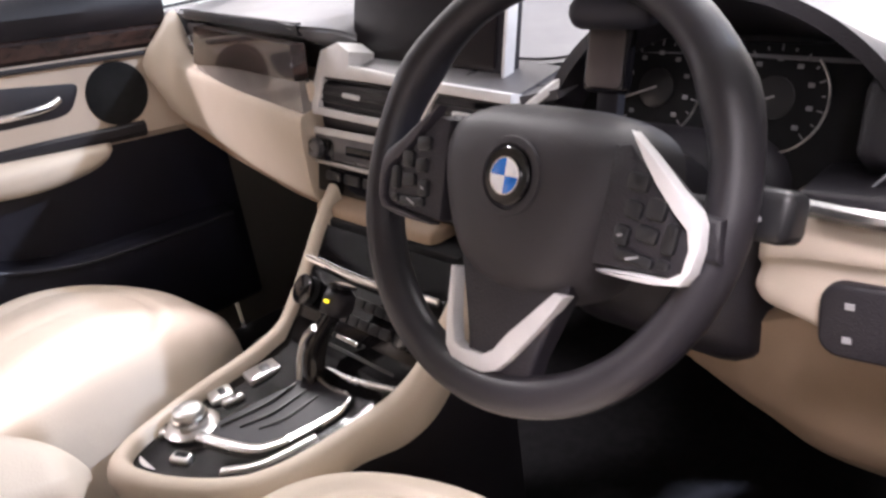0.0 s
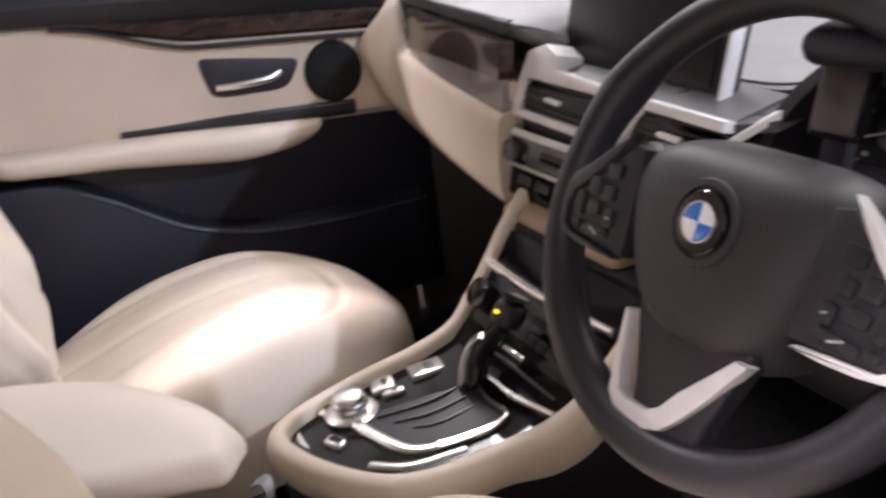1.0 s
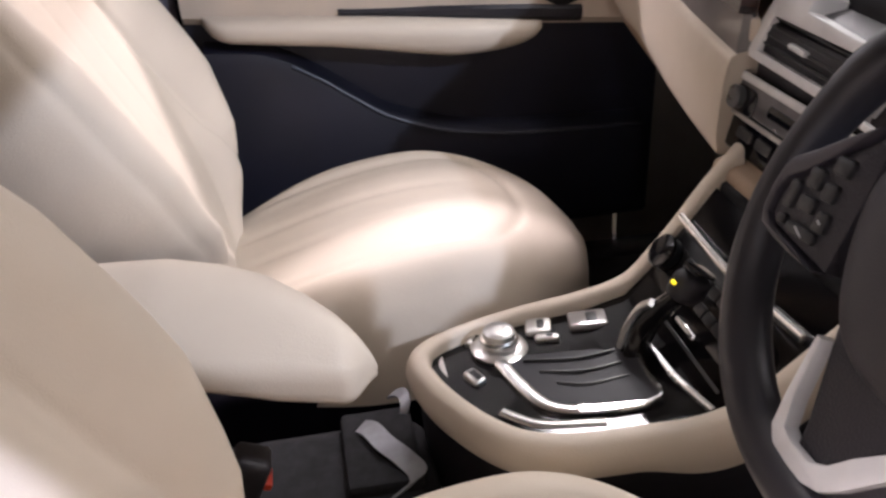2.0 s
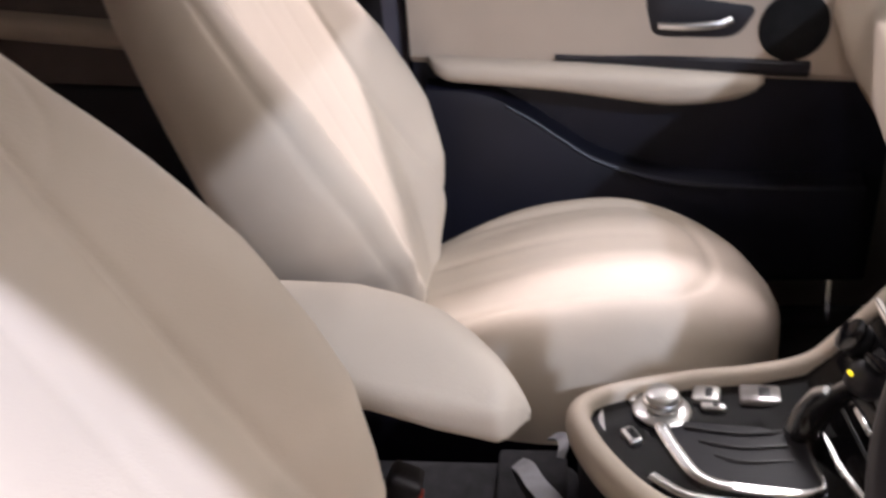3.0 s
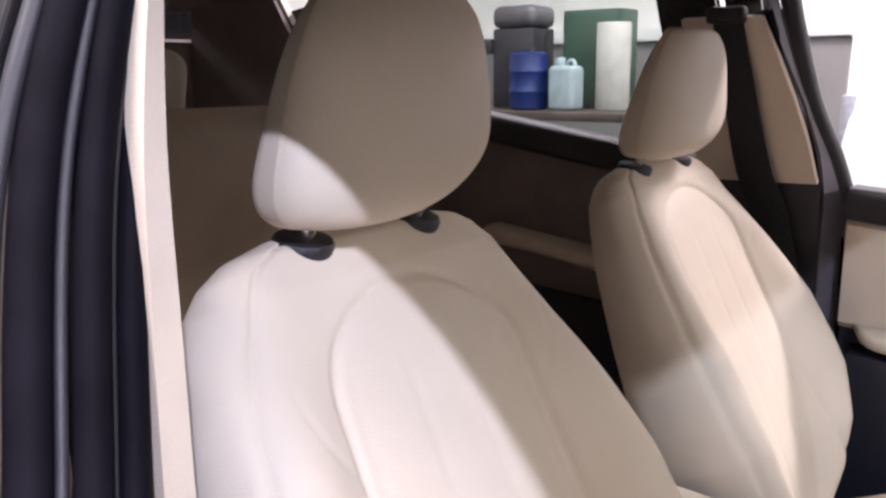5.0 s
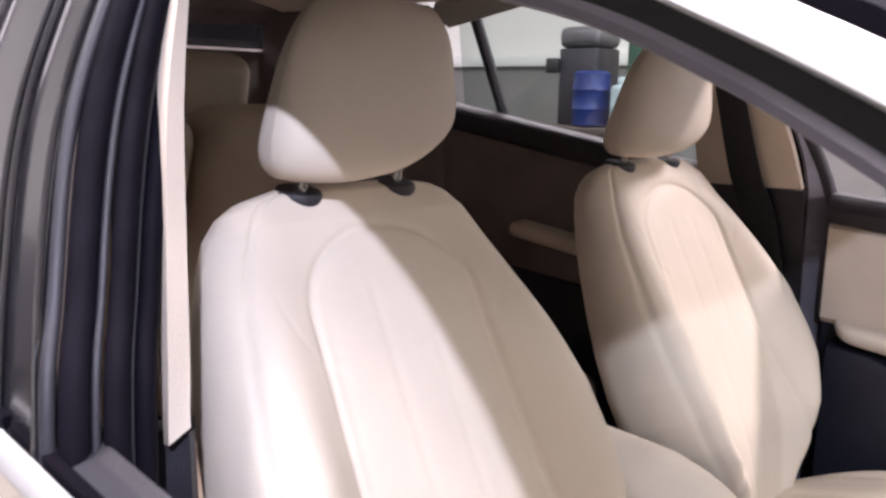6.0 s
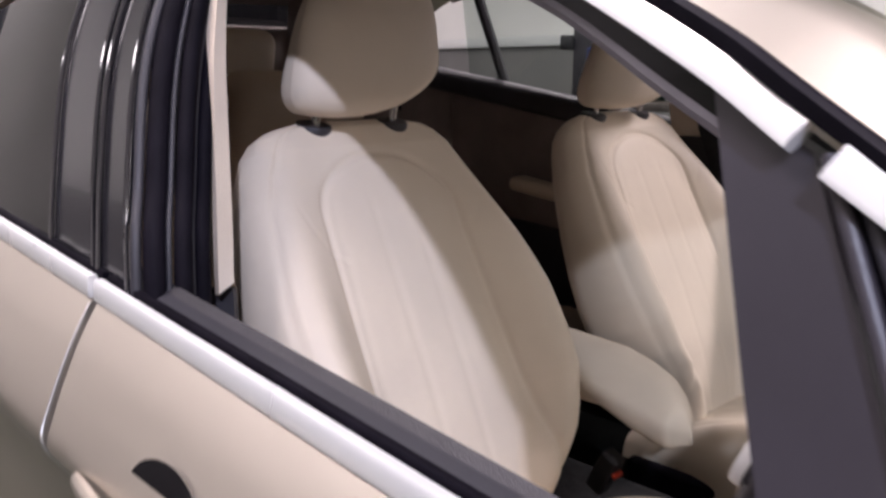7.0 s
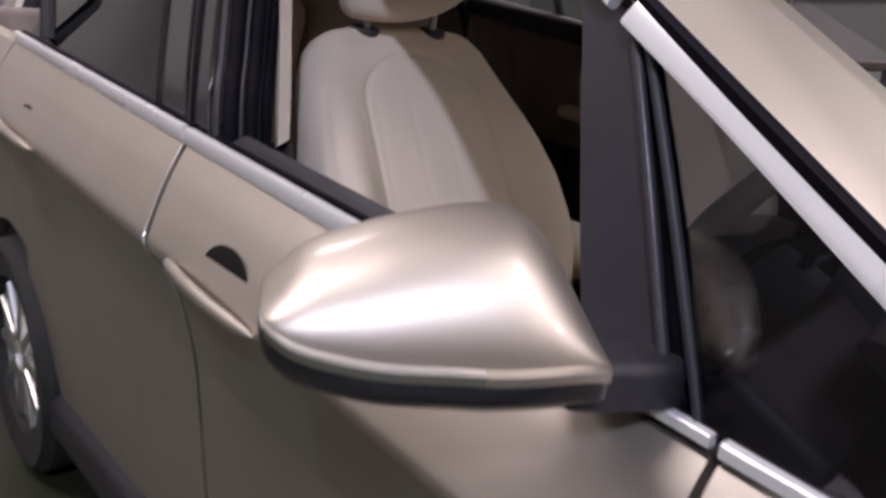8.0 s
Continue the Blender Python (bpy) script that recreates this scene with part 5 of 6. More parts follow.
    sw = part("light_switch_panel", prism(rounded(0.105, 0.062, 0.018), 0.03, m, 0.004, 3), BLACK_SOFT, t, "oval black light switch panel")
    for bx, by in ((-0.030, 0.014), (-0.030, -0.014), (0.004, 0.016), (0.008, -0.010), (0.034, 0.012)):
        part("symbol", box((0.007, 0.005, 0.001), 0, 1, m @ pose(bx, by, 0.0008)), MARK, sw)
    part("side_trim", tube(curve([(0.515, 0.172, 0.898), (0.58, 0.174, 0.897), (0.72, 0.212, 0.895)], 16), 0.007, 8), CHROME, t, "bright trim bar")
    part("side_ledge", box((0.27, 0.09, 0.018), 0.006, 3, pose(0.632, 0.235, 0.898, -4, 0, 8)), BLACK_SOFT, t)
    part("side_fascia", box((0.28, 0.10, 0.070), 0.012, 3, pose(0.66, 0.285, 0.932, -32, 0, 10)), BLACK_SOFT, t)
    part("fascia_seam", tube([(0.545, 0.205, 0.905), (0.556, 0.214, 0.918), (0.572, 0.222, 0.924)], 0.0012, 6), GREY_METAL, t)
    part("side_vent", box((0.10, 0.02, 0.036), 0.006, 2, pose(0.645, 0.200, 0.930, -10, 0, 10)), GLOSS_BLACK, t)


dashboard()

# ---- centre console ----
CON = [(-0.255, 0.590), (-0.225, 0.622), (-0.15, 0.626), (-0.08, 0.630), (-0.02, 0.636), (0.03, 0.652), (0.07, 0.690), (0.11, 0.742), (0.15, 0.790)]


def con_z(y):
    return lerp(CON, y)


def console():
    t = thing("centre_console", (0, -0.05, 0.30), "centre console with beige leather surround and gloss black panel", "centre console")
    # beige surround: a flat-topped border round the panel with a falling outer wall
    inner = curve([(-0.100, 0.165, 0.812), (-0.096, 0.135, 0.780), (-0.092, 0.108, 0.748), (-0.089, 0.072, 0.704), (-0.087, 0.036, 0.669), (-0.090, -0.020, 0.650), (-0.088, -0.089, 0.642), (-0.072, -0.165, 0.637), (-0.056, -0.199, 0.635), (-0.035, -0.2070, 0.635), (0.005, -0.196, 0.635),
                   (0.045, -0.176, 0.636), (0.078, -0.154, 0.638), (0.099, -0.130, 0.639), (0.113, -0.090, 0.641), (0.122, -0.030, 0.647), (0.135, 0.020, 0.660), (0.149, 0.056, 0.689), (0.160, 0.100, 0.742), (0.166, 0.135, 0.782), (0.170, 0.165, 0.815)], 130)
    rings, low = [], []
    for i, p in enumerate(inner):
        d = inner[min(i + 1, 129)] - inner[max(i - 1, 0)]
        o = Vector((d.y, -d.x, 0)).normalized() * -1
        if o.dot(p - Vector((0.02, -0.02, p.z))) < 0:
            o = -o
        fall = 0.040 + 0.028 * step(-0.04, 0.08, p.y) * step(0.0, 0.1, p.x)
        rings.append([p + o * a + Vector((0, 0, b)) for a, b in ((-0.003, -0.014), (0, 0.001), (0.003, 0.0045), (0.009, 0.006), (0.016, 0.0045), (0.021, 0.0), (0.0245, -0.008), (0.0255, -0.016), (0.0235, -fall * 0.7), (0.018, -fall), (0.004, -fall))])
        low.append(p + o * 0.014 + Vector((0, 0, 0.004 - fall)))
    part("surround", loft(rings), LEATHER, t, "beige leather surround")
    part("pedestal", loft([[(p.x, p.y, p.z) for p in low], [(0.02 + (p.x - 0.02) * 0.85, p.y + 0.02, 0.30) for p in low]]), BLACK_SOFT, t)
    # gloss panel lying in the surround
    FAR = [(-0.206, -0.037), (-0.199, -0.056), (-0.165, -0.074), (-0.09, -0.091), (0.04, -0.091), (0.11, -0.095), (0.15, -0.097)]
    NEAR = [(-0.206, -0.030), (-0.196, 0.007), (-0.176, 0.047), (-0.154, 0.080), (-0.130, 0.101), (-0.09, 0.115), (-0.03, 0.124), (0.02, 0.137), (0.056, 0.151), (0.10, 0.162), (0.15, 0.168)]
    rings = []
    for i in range(60):
        y = -0.206 + 0.34 * i / 59
        a, b = lerp(FAR, y), lerp(NEAR, y)
        rings.append([(a + (b - a) * k / 10, y, con_z(y) + 0.003) for k in range(11)])
    bm = loft(rings, False, False)
    bmesh.ops.solidify(bm, geom=bm.faces[:], thickness=0.012)
    part("gloss_panel", bm, GLOSS_BLACK, t, "gloss black console panel")
    # controller knob and keys
    kp = pose(-0.049, -0.127, 0.630)
    # satin plate behind the controller, with a raised lip
    pl = smooth2([(-0.078, -0.130), (-0.080, -0.162), (-0.060, -0.190), (-0.036, -0.198), (-0.004, -0.186), (0.020, -0.166), (0.024, -0.148), (0.000, -0.146), (-0.018, -0.158), (-0.052, -0.162), (-0.066, -0.140)], 4)
    part("satin_plate", prism(pl, 0.010, pose(0, 0, 0.6335, 2), 0.002), SATIN, t, "satin silver plate")
    k = part("controller_knob", lathe([(0.031, 0.0), (0.032, 0.004), (0.027, 0.007), (0.0175, 0.008), (0.0185, 0.022), (0.0172, 0.026), (0.013, 0.028), (0.002, 0.0272)], 40, kp.copy()), SATIN, t, "satin silver rotary controller")
    part("knob_ring", lathe([(0.0200, 0.010), (0.0210, 0.012), (0.0210, 0.018), (0.0190, 0.020)], 40, kp.copy()), CHROME, k, "bright grip ring")
    for kx, ky, w, h, r, mt in ((-0.073, -0.076, 0.030, 0.030, -14, SATIN), (-0.050, -0.072, 0.012, 0.028, -14, SATIN), (-0.066, -0.020, 0.032, 0.044, -10, GREY_LACQUER), (-0.068, -0.150, 0.020, 0.020, -30, SATIN), (-0.006, -0.164, 0.026, 0.016, 24, SATIN)):
        b = part("console_key", prism(rounded(w, h, 0.005, 4), 0.008, pose(kx, ky, con_z(ky) + 0.009, 5, 0, r), 0.003, 3), mt, t, "satin key" if mt is SATIN else "grey lacquered key plate")
        part("key_mark", prism(rounded(w * 0.6, h * 0.28, 0.003, 3), 0.001, pose(kx, ky + 0.1 * h, con_z(ky) + 0.0096, 5, 0, r), 0.0004), BUTTON, b)
    # shift gate: a dark well with a bright frame, wide at the rear and thin at the front
    gate = [(-0.022, -0.132), (0.004, -0.126), (0.050, -0.110), (0.068, -0.093), (0.080, -0.062), (0.088, -0.020), (0.0895, -0.004), (0.084, 0.004), (0.050, 0.003), (0.018, 0.006)]
    gc = curve([(x, y, con_z(y) + 0.006) for x, y in gate], 50)
    part("gate_frame", loft_bar(gc, 0.013, 0.007, Vector((0, -0.06, 1)), lambda f: 1.1 - 0.75 * step(0.35, 0.70, f)), CHROME, t, "bright shift gate frame")
    well = [(-0.030, -0.118), (0.004, -0.126), (0.050, -0.110), (0.068, -0.093), (0.080, -0.062), (0.088, -0.020), (0.0895, -0.004), (0.084, 0.004), (0.018, 0.006), (-0.012, -0.030)]
    part("gate_well", loft([[(x, y, con_z(y) + 0.001) for x, y in well], [(x, y, con_z(y) + 0.0055) for x, y in well]]), MATT_TRIM, t, "black shift gate cover")
    for k in range(3):
        x0 = -0.016 + 0.022 * k
        part("gate_rib", tube(curve([(x0, -0.108 + 0.012 * k, con_z(-0.10) + 0.0065), (x0 + 0.014, -0.055, con_z(-0.055) + 0.0070), (x0 + 0.016, -0.012, con_z(-0.012) + 0.0060)], 12), 0.0022, 6), BUTTON, t)
    part("side_blade", tube(curve([(0.060, -0.150, 0.636), (0.092, -0.118, 0.641), (0.108, -0.060, 0.646)], 16), 0.006, 8, 0.4), SATIN, t, "satin silver side blade")
    # shift lever
    c = curve([(0.012, 0.006, 0.642), (0.012, 0.014, 0.676), (0.026, 0.024, 0.708), (0.042, 0.032, 0.732)], 16)
    s = part("shift_lever", tube(c, 0.012, 14, 1.2, taper=lambda f: 1.0 - 0.3 * f), GLOSS_BLACK, t, "black shift lever")
    hm = pose(0.038, 0.044, 0.738, -28, 8, 10)
    part("lever_grip", box((0.030, 0.040, 0.036), 0.014, 5, hm), BLACK_SOFT, s)
    part("grip_plate", prism(rounded(0.024, 0.034, 0.008), 0.003, hm @ pose(0, 0, 0.0215), 0.001), GLOSS_BLACK, s)
    part("lever_face", loft_bar(curve([(-0.001, -0.006, 0.650), (0.000, 0.000, 0.676), (0.008, 0.008, 0.700), (0.024, 0.014, 0.716)], 14), 0.016, 0.006, Vector((-0.6, -0.75, 0.3)).normalized(), lambda f: 1.0 - 0.45 * f), SATIN, s, "silver lever face")
    part("gear_light", box((0.006, 0.004, 0.0035), 0.001, 1, pose(0.049, 0.0225, 0.7535, -28, 8, 10)), AMBER, s, "lit amber gear indicator")
    # climate panel and shelf
    m = axes((0.022, 0.066, 0.692), (1, 0, 0), (0, 0.80, 1))
    cp = part("climate_panel", prism(rounded(0.262, 0.105, 0.008), 0.03, m, 0.004), GLOSS_BLACK, t, "black climate control panel")
    for kx in (-0.098, 0.098):
        part("climate_knob", lathe([(0.019, 0), (0.019, 0.012), (0.0165, 0.014), (0.003, 0.0145)], 28, m @ pose(kx, 0.018, 0.001)), BUTTON, cp)
        part("knob_rim", lathe([(0.0192, 0.009), (0.0198, 0.010), (0.0198, 0.013), (0.0170, 0.0145)], 28, m @ pose(kx, 0.018, 0.001)), GLOSS_BLACK, cp)
    for i in range(7):
        for j in range(2):
            q = part("climate_key", prism(rounded(0.017, 0.012, 0.002, 2), 0.004, m @ pose(-0.058 + 0.0195 * i, 0.028 - 0.022 * j, 0.003), 0.001), BUTTON, cp)
    part("climate_bar", box((0.040, 0.006, 0.004), 0.001, 1, m @ pose(0.004, -0.018, 0.003)), CHROME, cp)
    part("climate_slot", box((0.17, 0.010, 0.003), 0.001, 1, m @ pose(0.012, -0.034, 0.001)), BUTTON, cp)
    part("shelf_edge", strip([(-0.100, 0.098, 0.740), (0.02, 0.090, 0.742), (0.150, 0.098, 0.744)], 0.006, 0.010, 16), CHROME, t, "bright shelf edge")
    part("lower_edge", strip([(-0.01, 0.026, 0.648), (0.06, 0.024, 0.652), (0.132, 0.034, 0.660)], 0.006, 0.008, 16), CHROME, t, "bright lower edge")
    part("storage_tray", box((0.25, 0.08, 0.042), 0.008, 2, pose(0.02, 0.178, 0.760)), CARPET, t)
    # tunnel behind
    part("tunnel", box((0.19, 0.62, 0.24), 0.03, 3, pose(0.015, -0.52, 0.42)), CARPET, t, "black carpeted tunnel")

    arm_rest(t)


def arm_rest(t):
    """A flat cushion: domed top, low upright sides, drawn in to a blunt tip on the driver's side."""
    rings = []
    n = 60
    for i in range(n + 1):
        f = 1 - (1 - i / n) ** 1.6
        y = -0.66 + 0.392 * f
        xr = 0.102 - 0.030 * step(-0.31, -0.268, y) ** 2
        xl = lerp([(-0.66, -0.075), (-0.45, -0.075), (-0.40, -0.068), (-0.36, -0.050), (-0.325, -0.018), (-0.30, 0.014), (-0.28, 0.046), (-0.268, 0.066)], y)
        zc = lerp([(-0.66, 0.775), (-0.45, 0.766), (-0.37, 0.752), (-0.30, 0.736), (-0.268, 0.722)], y)
        zl = lerp([(-0.66, 0.735), (-0.42, 0.738), (-0.36, 0.716), (-0.30, 0.704), (-0.268, 0.706)], y)
        dome = 0.042 * math.sqrt(max(0.0, 1 - ((y + 0.66) / 0.394) ** 3.6)) + 0.002
        e = math.sqrt(max(0.002, 1 - (max(0, y + 0.292) / 0.0242) ** 2))
        ring = []
        for k in range(25):
            u = -1 + 2 * k / 24
            ring.append((xr + (xl - xr) * (u + 1) / 2, y, zc + 0.006 + dome * (1 - abs(u) ** 2.0)))
        for u, v in ((0.010, 0.25), (0.014, 0.6), (0.030, 0.95), (0.5, 1.0)):
            ring.append((xl + (xr - xl) * u, y, zc + (zl - zc) * v))
        for u, v in ((0.94, 1.0), (0.985, 0.8), (1.004, 0.5), (1.006, 0.2)):
            ring.append((xl + (xr - xl) * u, y, zc + (zl - zc) * v))
        mx, mz = (xl + xr) / 2, (zc + zl) / 2
        ring = [(mx + (x - mx) * (0.35 + 0.65 * e), y, mz + (z - mz) * (0.2 + 0.8 * e)) for x, y, z in ring]
        rings.append(ring)
    part("armrest", loft(rings), LEATHER, t, "padded beige leather centre armrest", sharp=70)
    part("armrest_hinge", box((0.11, 0.10, 0.34), 0.02, 3, pose(0.02, -0.68, 0.50)), BLACK_SOFT, t)


console()


def buckles():
    for x, y in ((0.096, -0.402), (-0.145, -0.42)):
        b = thing("seat_belt_buckle", (x, y, 0.52), "black seat belt buckle with a red release button", "seat belt buckle", "front seat belt buckles")
        part("housing", box((0.034, 0.034, 0.075), 0.007, 3, pose(x, y, 0.630, -25)), BLACK_SOFT, b)
        part("release_button", box((0.024, 0.022, 0.008), 0.002, 2, pose(x, y - 0.0, 0.600, -25) @ pose(0, 0, 0.038)), RED, b, "red release button")
        part("stem", tube([(x, y, 0.50), (x, y, 0.61)], 0.009, 8), WEBBING, b)
    h = thing("belt_strap", (0.0, -0.27, 0.54), "folded grey belt strap between seat and console", "strap")
    for pts, w in (([(-0.102, -0.247, 0.552), (-0.082, -0.236, 0.568), (-0.060, -0.235, 0.564), (-0.046, -0.244, 0.548)], 0.006),
                   ([(-0.060, -0.300, 0.548), (-0.032, -0.280, 0.566), (0.0, -0.266, 0.570), (0.024, -0.248, 0.567), (0.046, -0.236, 0.560), (0.056, -0.258, 0.546)], 0.010)):
        c = curve(pts, 16)
        part("strap_fold", ribbon([p + Vector((-0.4 * w, w, 0)) for p in c[::3]], [p - Vector((-0.4 * w, w, 0.006)) for p in c[::3]], 20, 0.003), GREY_METAL, h)
    part("anchor", box((0.12, 0.08, 0.02), 0.006, 2, pose(-0.01, -0.27, 0.546)), CARPET, h)


buckles()

# ---- passenger door lining ----


def dz(y):
    return -0.082 * y


def lining():
    t = PASS
    x0 = -0.722
    Y = [-0.485, -0.35, -0.2, -0.05, 0.1, 0.2, 0.27]

    def band(lo, hi, x, depth, material, name, label="", ys=Y, dx=0.0):
        rings = []
        ya, yb_ = ys[0], ys[-1]
        for i in range(30):
            y = ya + (yb_ - ya) * i / 29
            a, b = lo(y), hi(y)
            r = min(0.012, (b - a) * 0.3)
            rings.append([(x - 0.03, y, a), (x + depth - r, y, a), (x + depth, y, a + r), (x + depth + dx, y, (a + b) / 2), (x + depth, y, b - r), (x + depth - r, y, b), (x - 0.03, y, b)])
        return part(name, loft(rings), material, t, label)

    band(lambda y: 1.018 - 0.09 * y, lambda y: 1.084 - 0.075 * y, x0 - 0.03, 0.045, BLACK_SOFT, "belt_pad", "dark padded belt rail", dx=0.008)
    band(lambda y: 0.815 + dz(y), lambda y: 1.020 - 0.09 * y, x0 - 0.03, 0.030, BEIGE, "middle_panel", "beige padded middle panel")
    # wood strip, tapering rearwards
    band(lambda y: 1.016 - 0.09 * y - 0.042 * step(-0.30, -0.08, y), lambda y: 1.022 - 0.09 * y, x0 - 0.03, 0.038, WOOD, "wood_strip", "dark lacquered wood strip", [-0.30, 0.275])
    band(lambda y: 1.010 - 0.09 * y - 0.044 * step(-0.30, -0.08, y), lambda y: 1.016 - 0.09 * y - 0.042 * step(-0.30, -0.08, y), x0 - 0.03, 0.041, BLACK_SOFT, "strip_edge", "", [-0.30, 0.275])
    # dark slot over the armrest, armrest, lower panel
    band(lambda y: 0.832 + dz(y) - 0.012 * step(-0.22, 0.1, y), lambda y: 0.842 + dz(y) + 0.012 * step(-0.22, 0.10, y), x0 - 0.03, 0.036, BLACK_SOFT, "slot", "black pull slot", [-0.235, 0.185])
    rings = []
    n = 40
    for i in range(n + 1):
        y = -0.455 + 0.57 * i / n
        f = i / n
        e = math.sqrt(max(0.01, 1 - max(0, (f - 0.55) / 0.45) ** 2.2)) * math.sqrt(max(0.05, 1 - max(0, (0.08 - f) / 0.08) ** 2))
        top = 0.832 + dz(y) - 0.006 * step(-0.2, 0.1, y)
        hh = 0.068 * (0.25 + 0.75 * e) * lerp([(-0.46, 0.62), (-0.25, 0.74), (-0.05, 1.0), (0.2, 1.0)], y)
        dep = 0.072 * (0.35 + 0.65 * e)
        ring = []
        for k in range(16):
            g = -math.pi / 2 + math.pi * k / 15
            ring.append((x0 - 0.03 + dep * math.cos(g) ** 0.6 if math.cos(g) > 1e-6 else x0 - 0.03, y, top - hh / 2 + hh / 2 * math.copysign(abs(math.sin(g)) ** 0.7, math.sin(g))))
        rings.append(ring)
    part("armrest", loft(rings), LEATHER, t, "padded beige armrest", sharp=60)
    band(lambda y: 0.40, lambda y: 0.825 + dz(y), x0 - 0.05, 0.032, NAVY_PANEL, "lower_panel", "dark lower panel", [-0.485, 0.34])
    # raised pocket on the lower panel with a curved upper edge
    edge = curve([(-0.46, 0.0, 0.812), (-0.36, 0.0, 0.800), (-0.28, 0.0, 0.758), (-0.235, 0.0, 0.726), (-0.155, 0.0, 0.674), (-0.03, 0.0, 0.634), (0.12, 0.0, 0.620), (0.30, 0.0, 0.615)], 30)
    rings = [[(x0 - 0.06, p.x, 0.42), (x0 + 0.022, p.x, 0.44), (x0 + 0.026, p.x, p.z - 0.02), (x0 + 0.020, p.x, p.z), (x0 - 0.02, p.x, p.z + 0.012), (x0 - 0.06, p.x, p.z)] for p in edge]
    part("door_pocket", loft(rings), NAVY_PANEL, t)
    # highlight of the pocket's upper edge, laid on as a paler tube
    part("pocket_highlight", tube([Vector((x0 + 0.021, p.x, p.z - 0.003)) for p in edge[6:]], 0.006, 8, 0.7), POCKET_HIGHLIGHT, t, "grey highlight along the pocket lip")
    # handle recess with bright lever
    m = axes((x0 + 0.0015, -0.002, 0.912), (0, 1, -0.13), (0, 0, 1))
    out = smooth2([(-0.088, 0.030), (-0.05, 0.034), (0.05, 0.030), (0.086, 0.026), (0.084, 0.004), (0.062, -0.024), (0.0, -0.032), (-0.060, -0.034), (-0.078, -0.012)], 4)
    # seen from inside, y points to the front of the car
    r = part("handle_recess", prism(out, 0.02, m, 0.004), BLACK_SOFT, t, "black handle recess")
    c = curve([(-0.062, -0.016, 0.004), (-0.02, -0.012, 0.012), (0.03, -0.004, 0.012), (0.052, 0.004, 0.004)], 16)
    part("inner_handle", move(tube(c, 0.007, 10, 1.0), m), CHROME, t, "bright door handle")
    sp = part("speaker", lathe([(0.056, -0.01), (0.056, 0.002), (0.053, 0.004), (0.030, 0.007), (0.003, 0.008)], 40, axes((x0 + 0.001, 0.152, 0.893), (0, 1, 0), (0, 0, 1))), SPEAKER, t, "round black speaker grille")
    part("mount", box((0.05, 0.7, 0.3), 0.01, 1, pose(x0 - 0.085, -0.1, 0.62)), BLACK_SOFT, t)
    part("belt_inner", box((0.06, 0.7, 0.05), 0.01, 1, pose(-0.785, -0.1, 1.05, -4.7)), BLACK_SOFT, t)


lining()


def rear_lining():
    t = door_rl
    part("lining", box((0.04, 1.20, 0.66), 0.015, 2, pose(-0.765, -1.27, 0.858, -7)), DARK_LINING, t)
    part("rear_belt_pad", box((0.07, 1.34, 0.07), 0.02, 3, pose(-0.755, -1.34, 1.213, -9)), BLACK_SOFT, t)
    part("armrest", box((0.075, 0.56, 0.042), 0.018, 4, pose(-0.72, -1.00, 0.925, -7)), BEIGE, t, "beige rear armrest")
    part("pull_slot", box((0.03, 0.16, 0.05), 0.01, 2, pose(-0.742, -0.92, 1.0, -5)), BLACK_SOFT, t)
    part("lower_panel", box((0.05, 0.86, 0.42), 0.015, 2, pose(-0.755, -1.10, 0.62, -4)), NAVY_PANEL, t)


rear_lining()


def belts():
    for s in (-1, 1):
        b = thing("seat_belt", (s * 0.66, -0.62, 0.4), "black seat belt hanging beside the pillar", "seat belt", "front seat belts")
        if s < 0:
            rear = [(-0.614, -0.718, 1.42), (-0.640, -0.702, 1.30), (-0.676, -0.682, 1.156), (-0.692, -0.636, 0.98), (-0.695, -0.56, 0.42)]
            front = [(-0.614, -0.664, 1.42), (-0.640, -0.642, 1.30), (-0.676, -0.615, 1.156), (-0.692, -0.562, 0.98), (-0.695, -0.49, 0.42)]
        else:
            rear = [(0.655, -0.70, 1.30), (0.682, -0.672, 1.1), (0.69, -0.64, 0.42)]
            front = [(0.655, -0.655, 1.30), (0.682, -0.622, 1.1), (0.69, -0.59, 0.42)]
        part("webbing", ribbon(rear, front, 24, 0.003), WEBBING, b)
        part("guide", box((0.03, 0.07, 0.03), 0.008, 3, pose(rear[0][0] - s * 0.003, rear[0][1] + 0.025, rear[0][2] + 0.01)), BLACK_SOFT, b)


belts()


# ---- beyond the windows ----


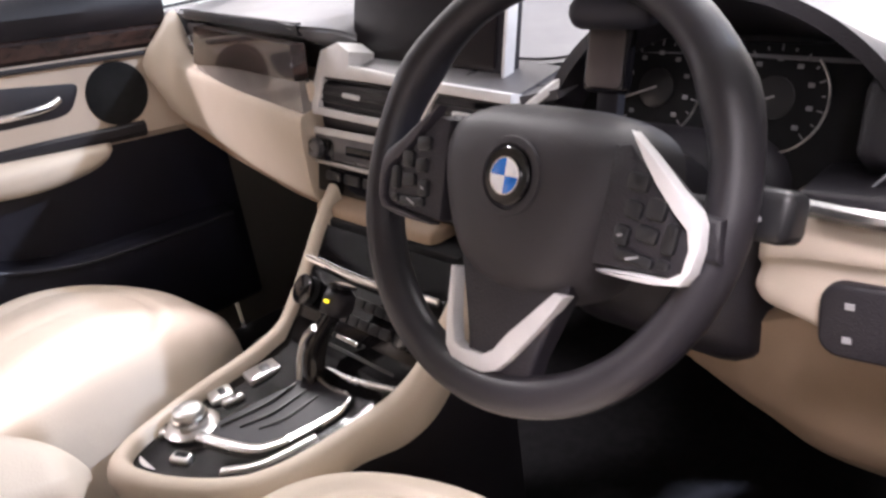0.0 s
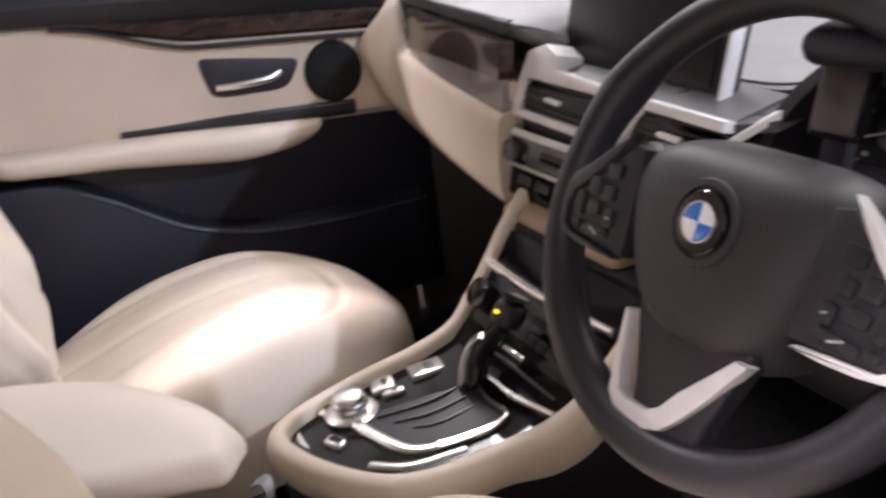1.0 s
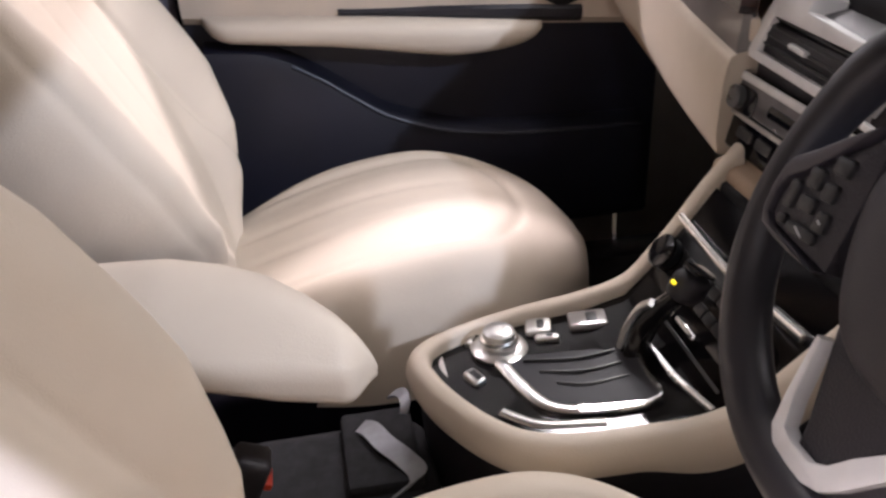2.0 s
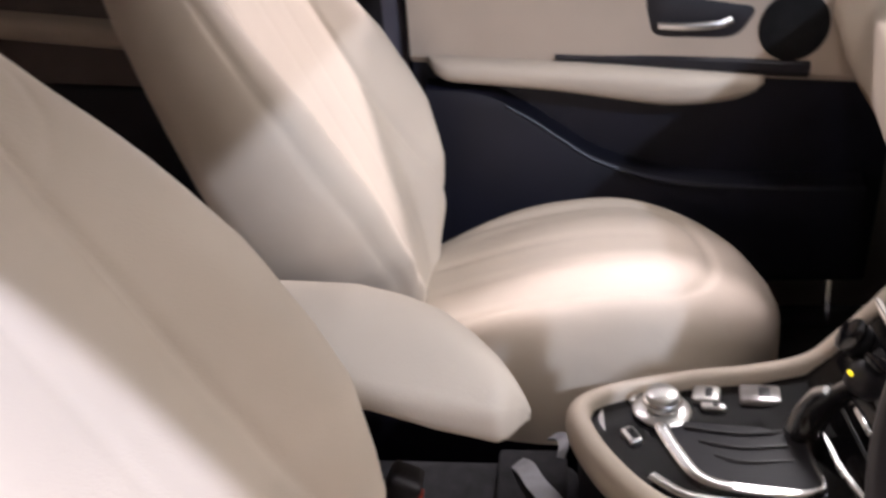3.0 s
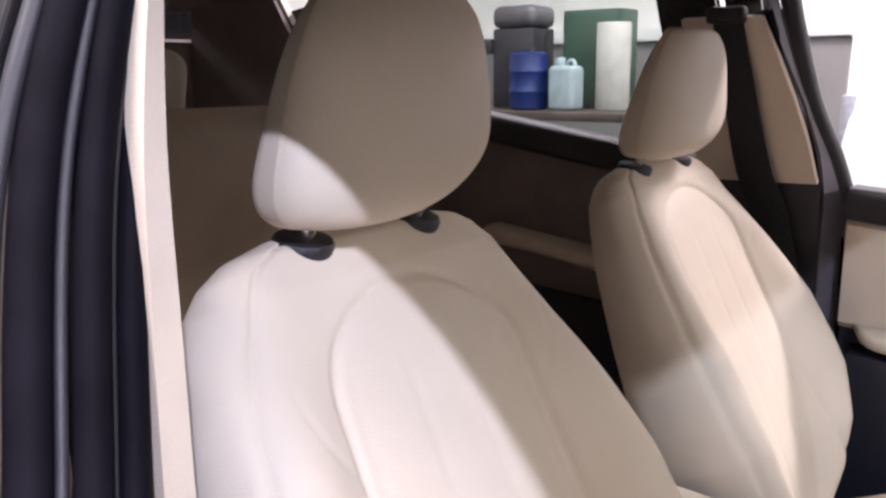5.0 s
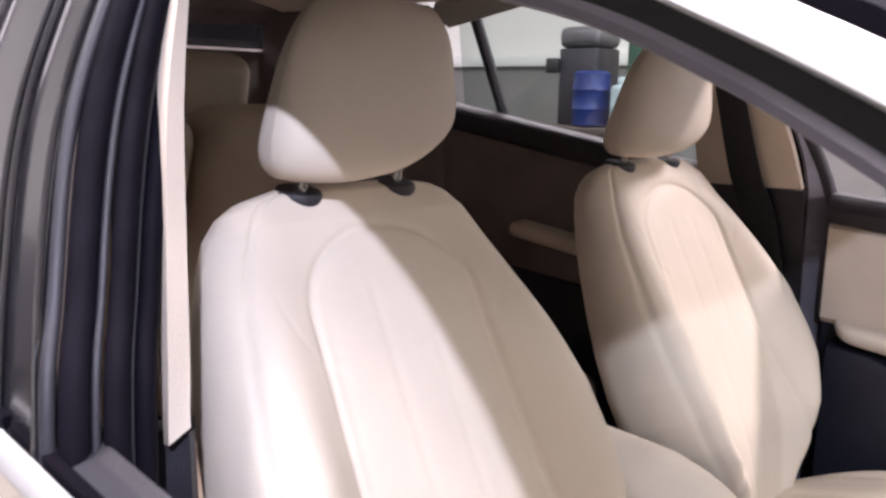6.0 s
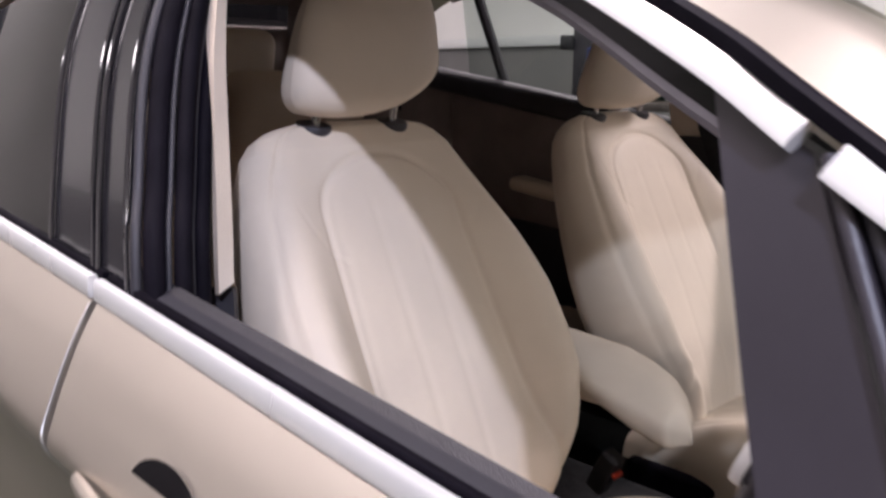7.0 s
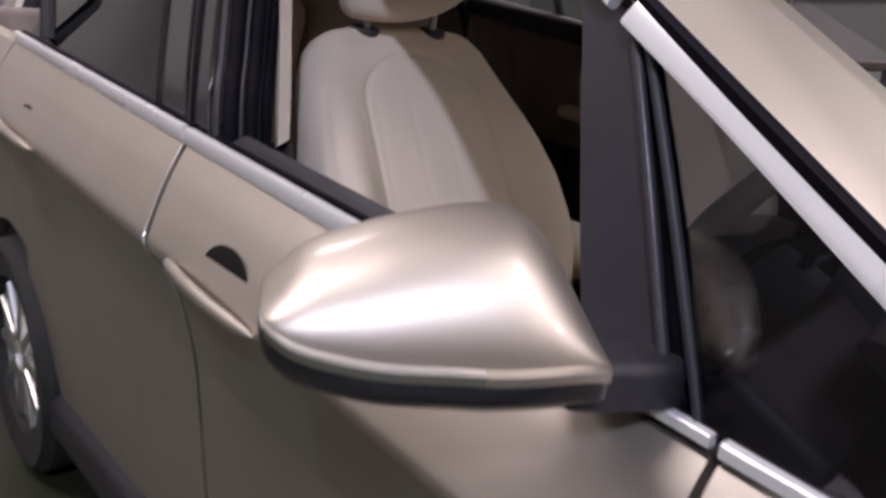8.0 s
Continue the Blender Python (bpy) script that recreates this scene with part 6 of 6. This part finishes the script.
def white_van():
    t = thing("white_van", (-3.9, 1.6, 0.0), "white van parked alongside on the green floor", "van")
    rings = []
    for y, h0, h1, w in ((-1.00, 0.55, 1.60, 0.80), (-0.97, 0.40, 1.85, 0.88), (-0.80, 0.32, 1.93, 0.92), (1.0, 0.30, 1.96, 0.94), (2.4, 0.30, 1.94, 0.94), (3.1, 0.30, 1.50, 0.92), (3.7, 0.32, 1.15, 0.86), (3.95, 0.40, 0.95, 0.76)):
        rings.append([(-3.9 + sx * w * (1 - 0.10 * max(0, (hz - 0.55))), y, h0 + (h1 - h0) * hz) for sx, hz in ((1, 0.0), (1.02, 0.25), (1.0, 0.5), (0.97, 0.8), (0.85, 1.0), (-0.85, 1.0), (-0.97, 0.8), (-1.0, 0.5), (-1.02, 0.25), (-1, 0.0))])
    part("body", loft(rings), WHITE_PAINT, t, sharp=30)
    part("side_rail", box((0.04, 3.4, 0.09), 0.015, 2, pose(-2.965, 1.2, 0.78)), BLACK_SOFT, t)
    part("tail_light", box((0.06, 0.07, 0.42), 0.015, 2, pose(-3.045, -0.955, 1.02)), GREY_METAL, t, "grey lamp cluster")
    part("door_seam", box((0.012, 0.012, 1.3), 0.002, 1, pose(-2.985, 0.25, 1.10)), RUBBER, t)
    part("door_grip", box((0.03, 0.16, 0.04), 0.01, 2, pose(-2.96, 0.45, 1.02)), BLACK_SOFT, t)
    for wy in (-0.35, 3.15):
        m = axes((-3.02, wy, 0.33), (0, 1, 0), (0, 0, 1))
        w = part("wheel", lathe([(0.05, -0.05), (0.20, -0.05), (0.20, 0.045), (0.16, 0.03), (0.04, 0.05)], 28, m.copy()), GREY_METAL, t)
        part("tyre", lathe([(0.20, -0.10), (0.31, -0.10), (0.33, -0.06), (0.33, 0.05), (0.30, 0.08), (0.205, 0.06)], 36, m.copy()), TYRE, w)


def work_bench():
    t = thing("workbench", (-3.7, -2.6, 0.0), "grey workbench with a dark top and things standing on it", "workbench")
    part("top", box((0.75, 2.2, 0.05), 0.006, 2, pose(-3.7, -2.7, 1.085)), BENCH_WOOD, t, "dark stained bench top")
    for dx in (-0.32, 0.32):
        for dy in (-1.0, 1.0):
            part("leg", box((0.06, 0.06, 1.06), 0.006, 1, pose(-3.7 + dx, -2.7 + dy, 0.53)), GREY_METAL, t)
    part("shelf", box((0.70, 2.0, 0.03), 0.004, 1, pose(-3.7, -2.7, 0.40)), DADO, t)
    d = thing("blue_drum", (-3.55, -2.88, 1.112), "small blue plastic drum standing on the workbench", "drum")
    part("barrel", lathe([(0.10, 0.0), (0.115, 0.01), (0.118, 0.10), (0.122, 0.11), (0.118, 0.12), (0.118, 0.22), (0.122, 0.23), (0.118, 0.24), (0.115, 0.33), (0.095, 0.345)], 28, pose(-3.55, -2.88, 1.112)), BLUE_PLASTIC, d)
    part("cap", lathe([(0.03, 0.0), (0.03, 0.02), (0.026, 0.024)], 16, pose(-3.51, -2.84, 1.455)), BLACK_SOFT, d)
    c = thing("canister", (-3.55, -2.62, 1.112), "pale translucent plastic canister standing on the workbench", "canister")
    part("body", box((0.16, 0.17, 0.26), 0.03, 4, pose(-3.55, -2.62, 1.242)), PALE_PLASTIC, c)
    part("neck", lathe([(0.03, 0), (0.03, 0.05), (0.026, 0.055)], 16, pose(-3.55, -2.66, 1.365)), PALE_PLASTIC, c)
    part("handle", tube(curve([(-3.55, -2.625, 1.368), (-3.55, -2.60, 1.40), (-3.55, -2.57, 1.395), (-3.55, -2.56, 1.36)], 10), 0.012, 8), PALE_PLASTIC, c)
    m = thing("black_toolbox", (-3.85, -3.10, 1.112), "tall dark grey metal box standing on the workbench", "toolbox")
    part("case", box((0.28, 0.30, 0.50), 0.015, 2, pose(-3.85, -3.10, 1.362)), BLACK_SOFT, m)
    part("lid", box((0.30, 0.32, 0.14), 0.05, 3, pose(-3.85, -3.10, 1.683)), GREY_SOFT, m)
    part("grip", box((0.05, 0.10, 0.10), 0.015, 2, pose(-3.70, -3.29, 1.50)), BUTTON, m)
    k = thing("dark_cabinet", (-4.0, -2.62, 1.112), "dark green metal cabinet standing on the workbench", "cabinet")
    part("case", box((0.24, 0.40, 0.60), 0.012, 2, pose(-3.98, -2.62, 1.412)), GREEN_PAINT, k)
    part("door", box((0.02, 0.37, 0.56), 0.006, 2, pose(-3.853, -2.62, 1.412)), GREEN_PAINT, k)
    part("handle", box((0.02, 0.03, 0.10), 0.005, 2, pose(-3.836, -2.48, 1.42)), GREY_METAL, k)
    w = thing("paper_roll", (-3.72, -2.40, 1.112), "off-white paper roll standing upright on the workbench", "paper roll")
    part("roll", lathe([(0.095, 0.0), (0.10, 0.006), (0.10, 0.50), (0.095, 0.506), (0.03, 0.505)], 28, pose(-3.72, -2.40, 1.112)), PAPER, w)


white_van()
work_bench()
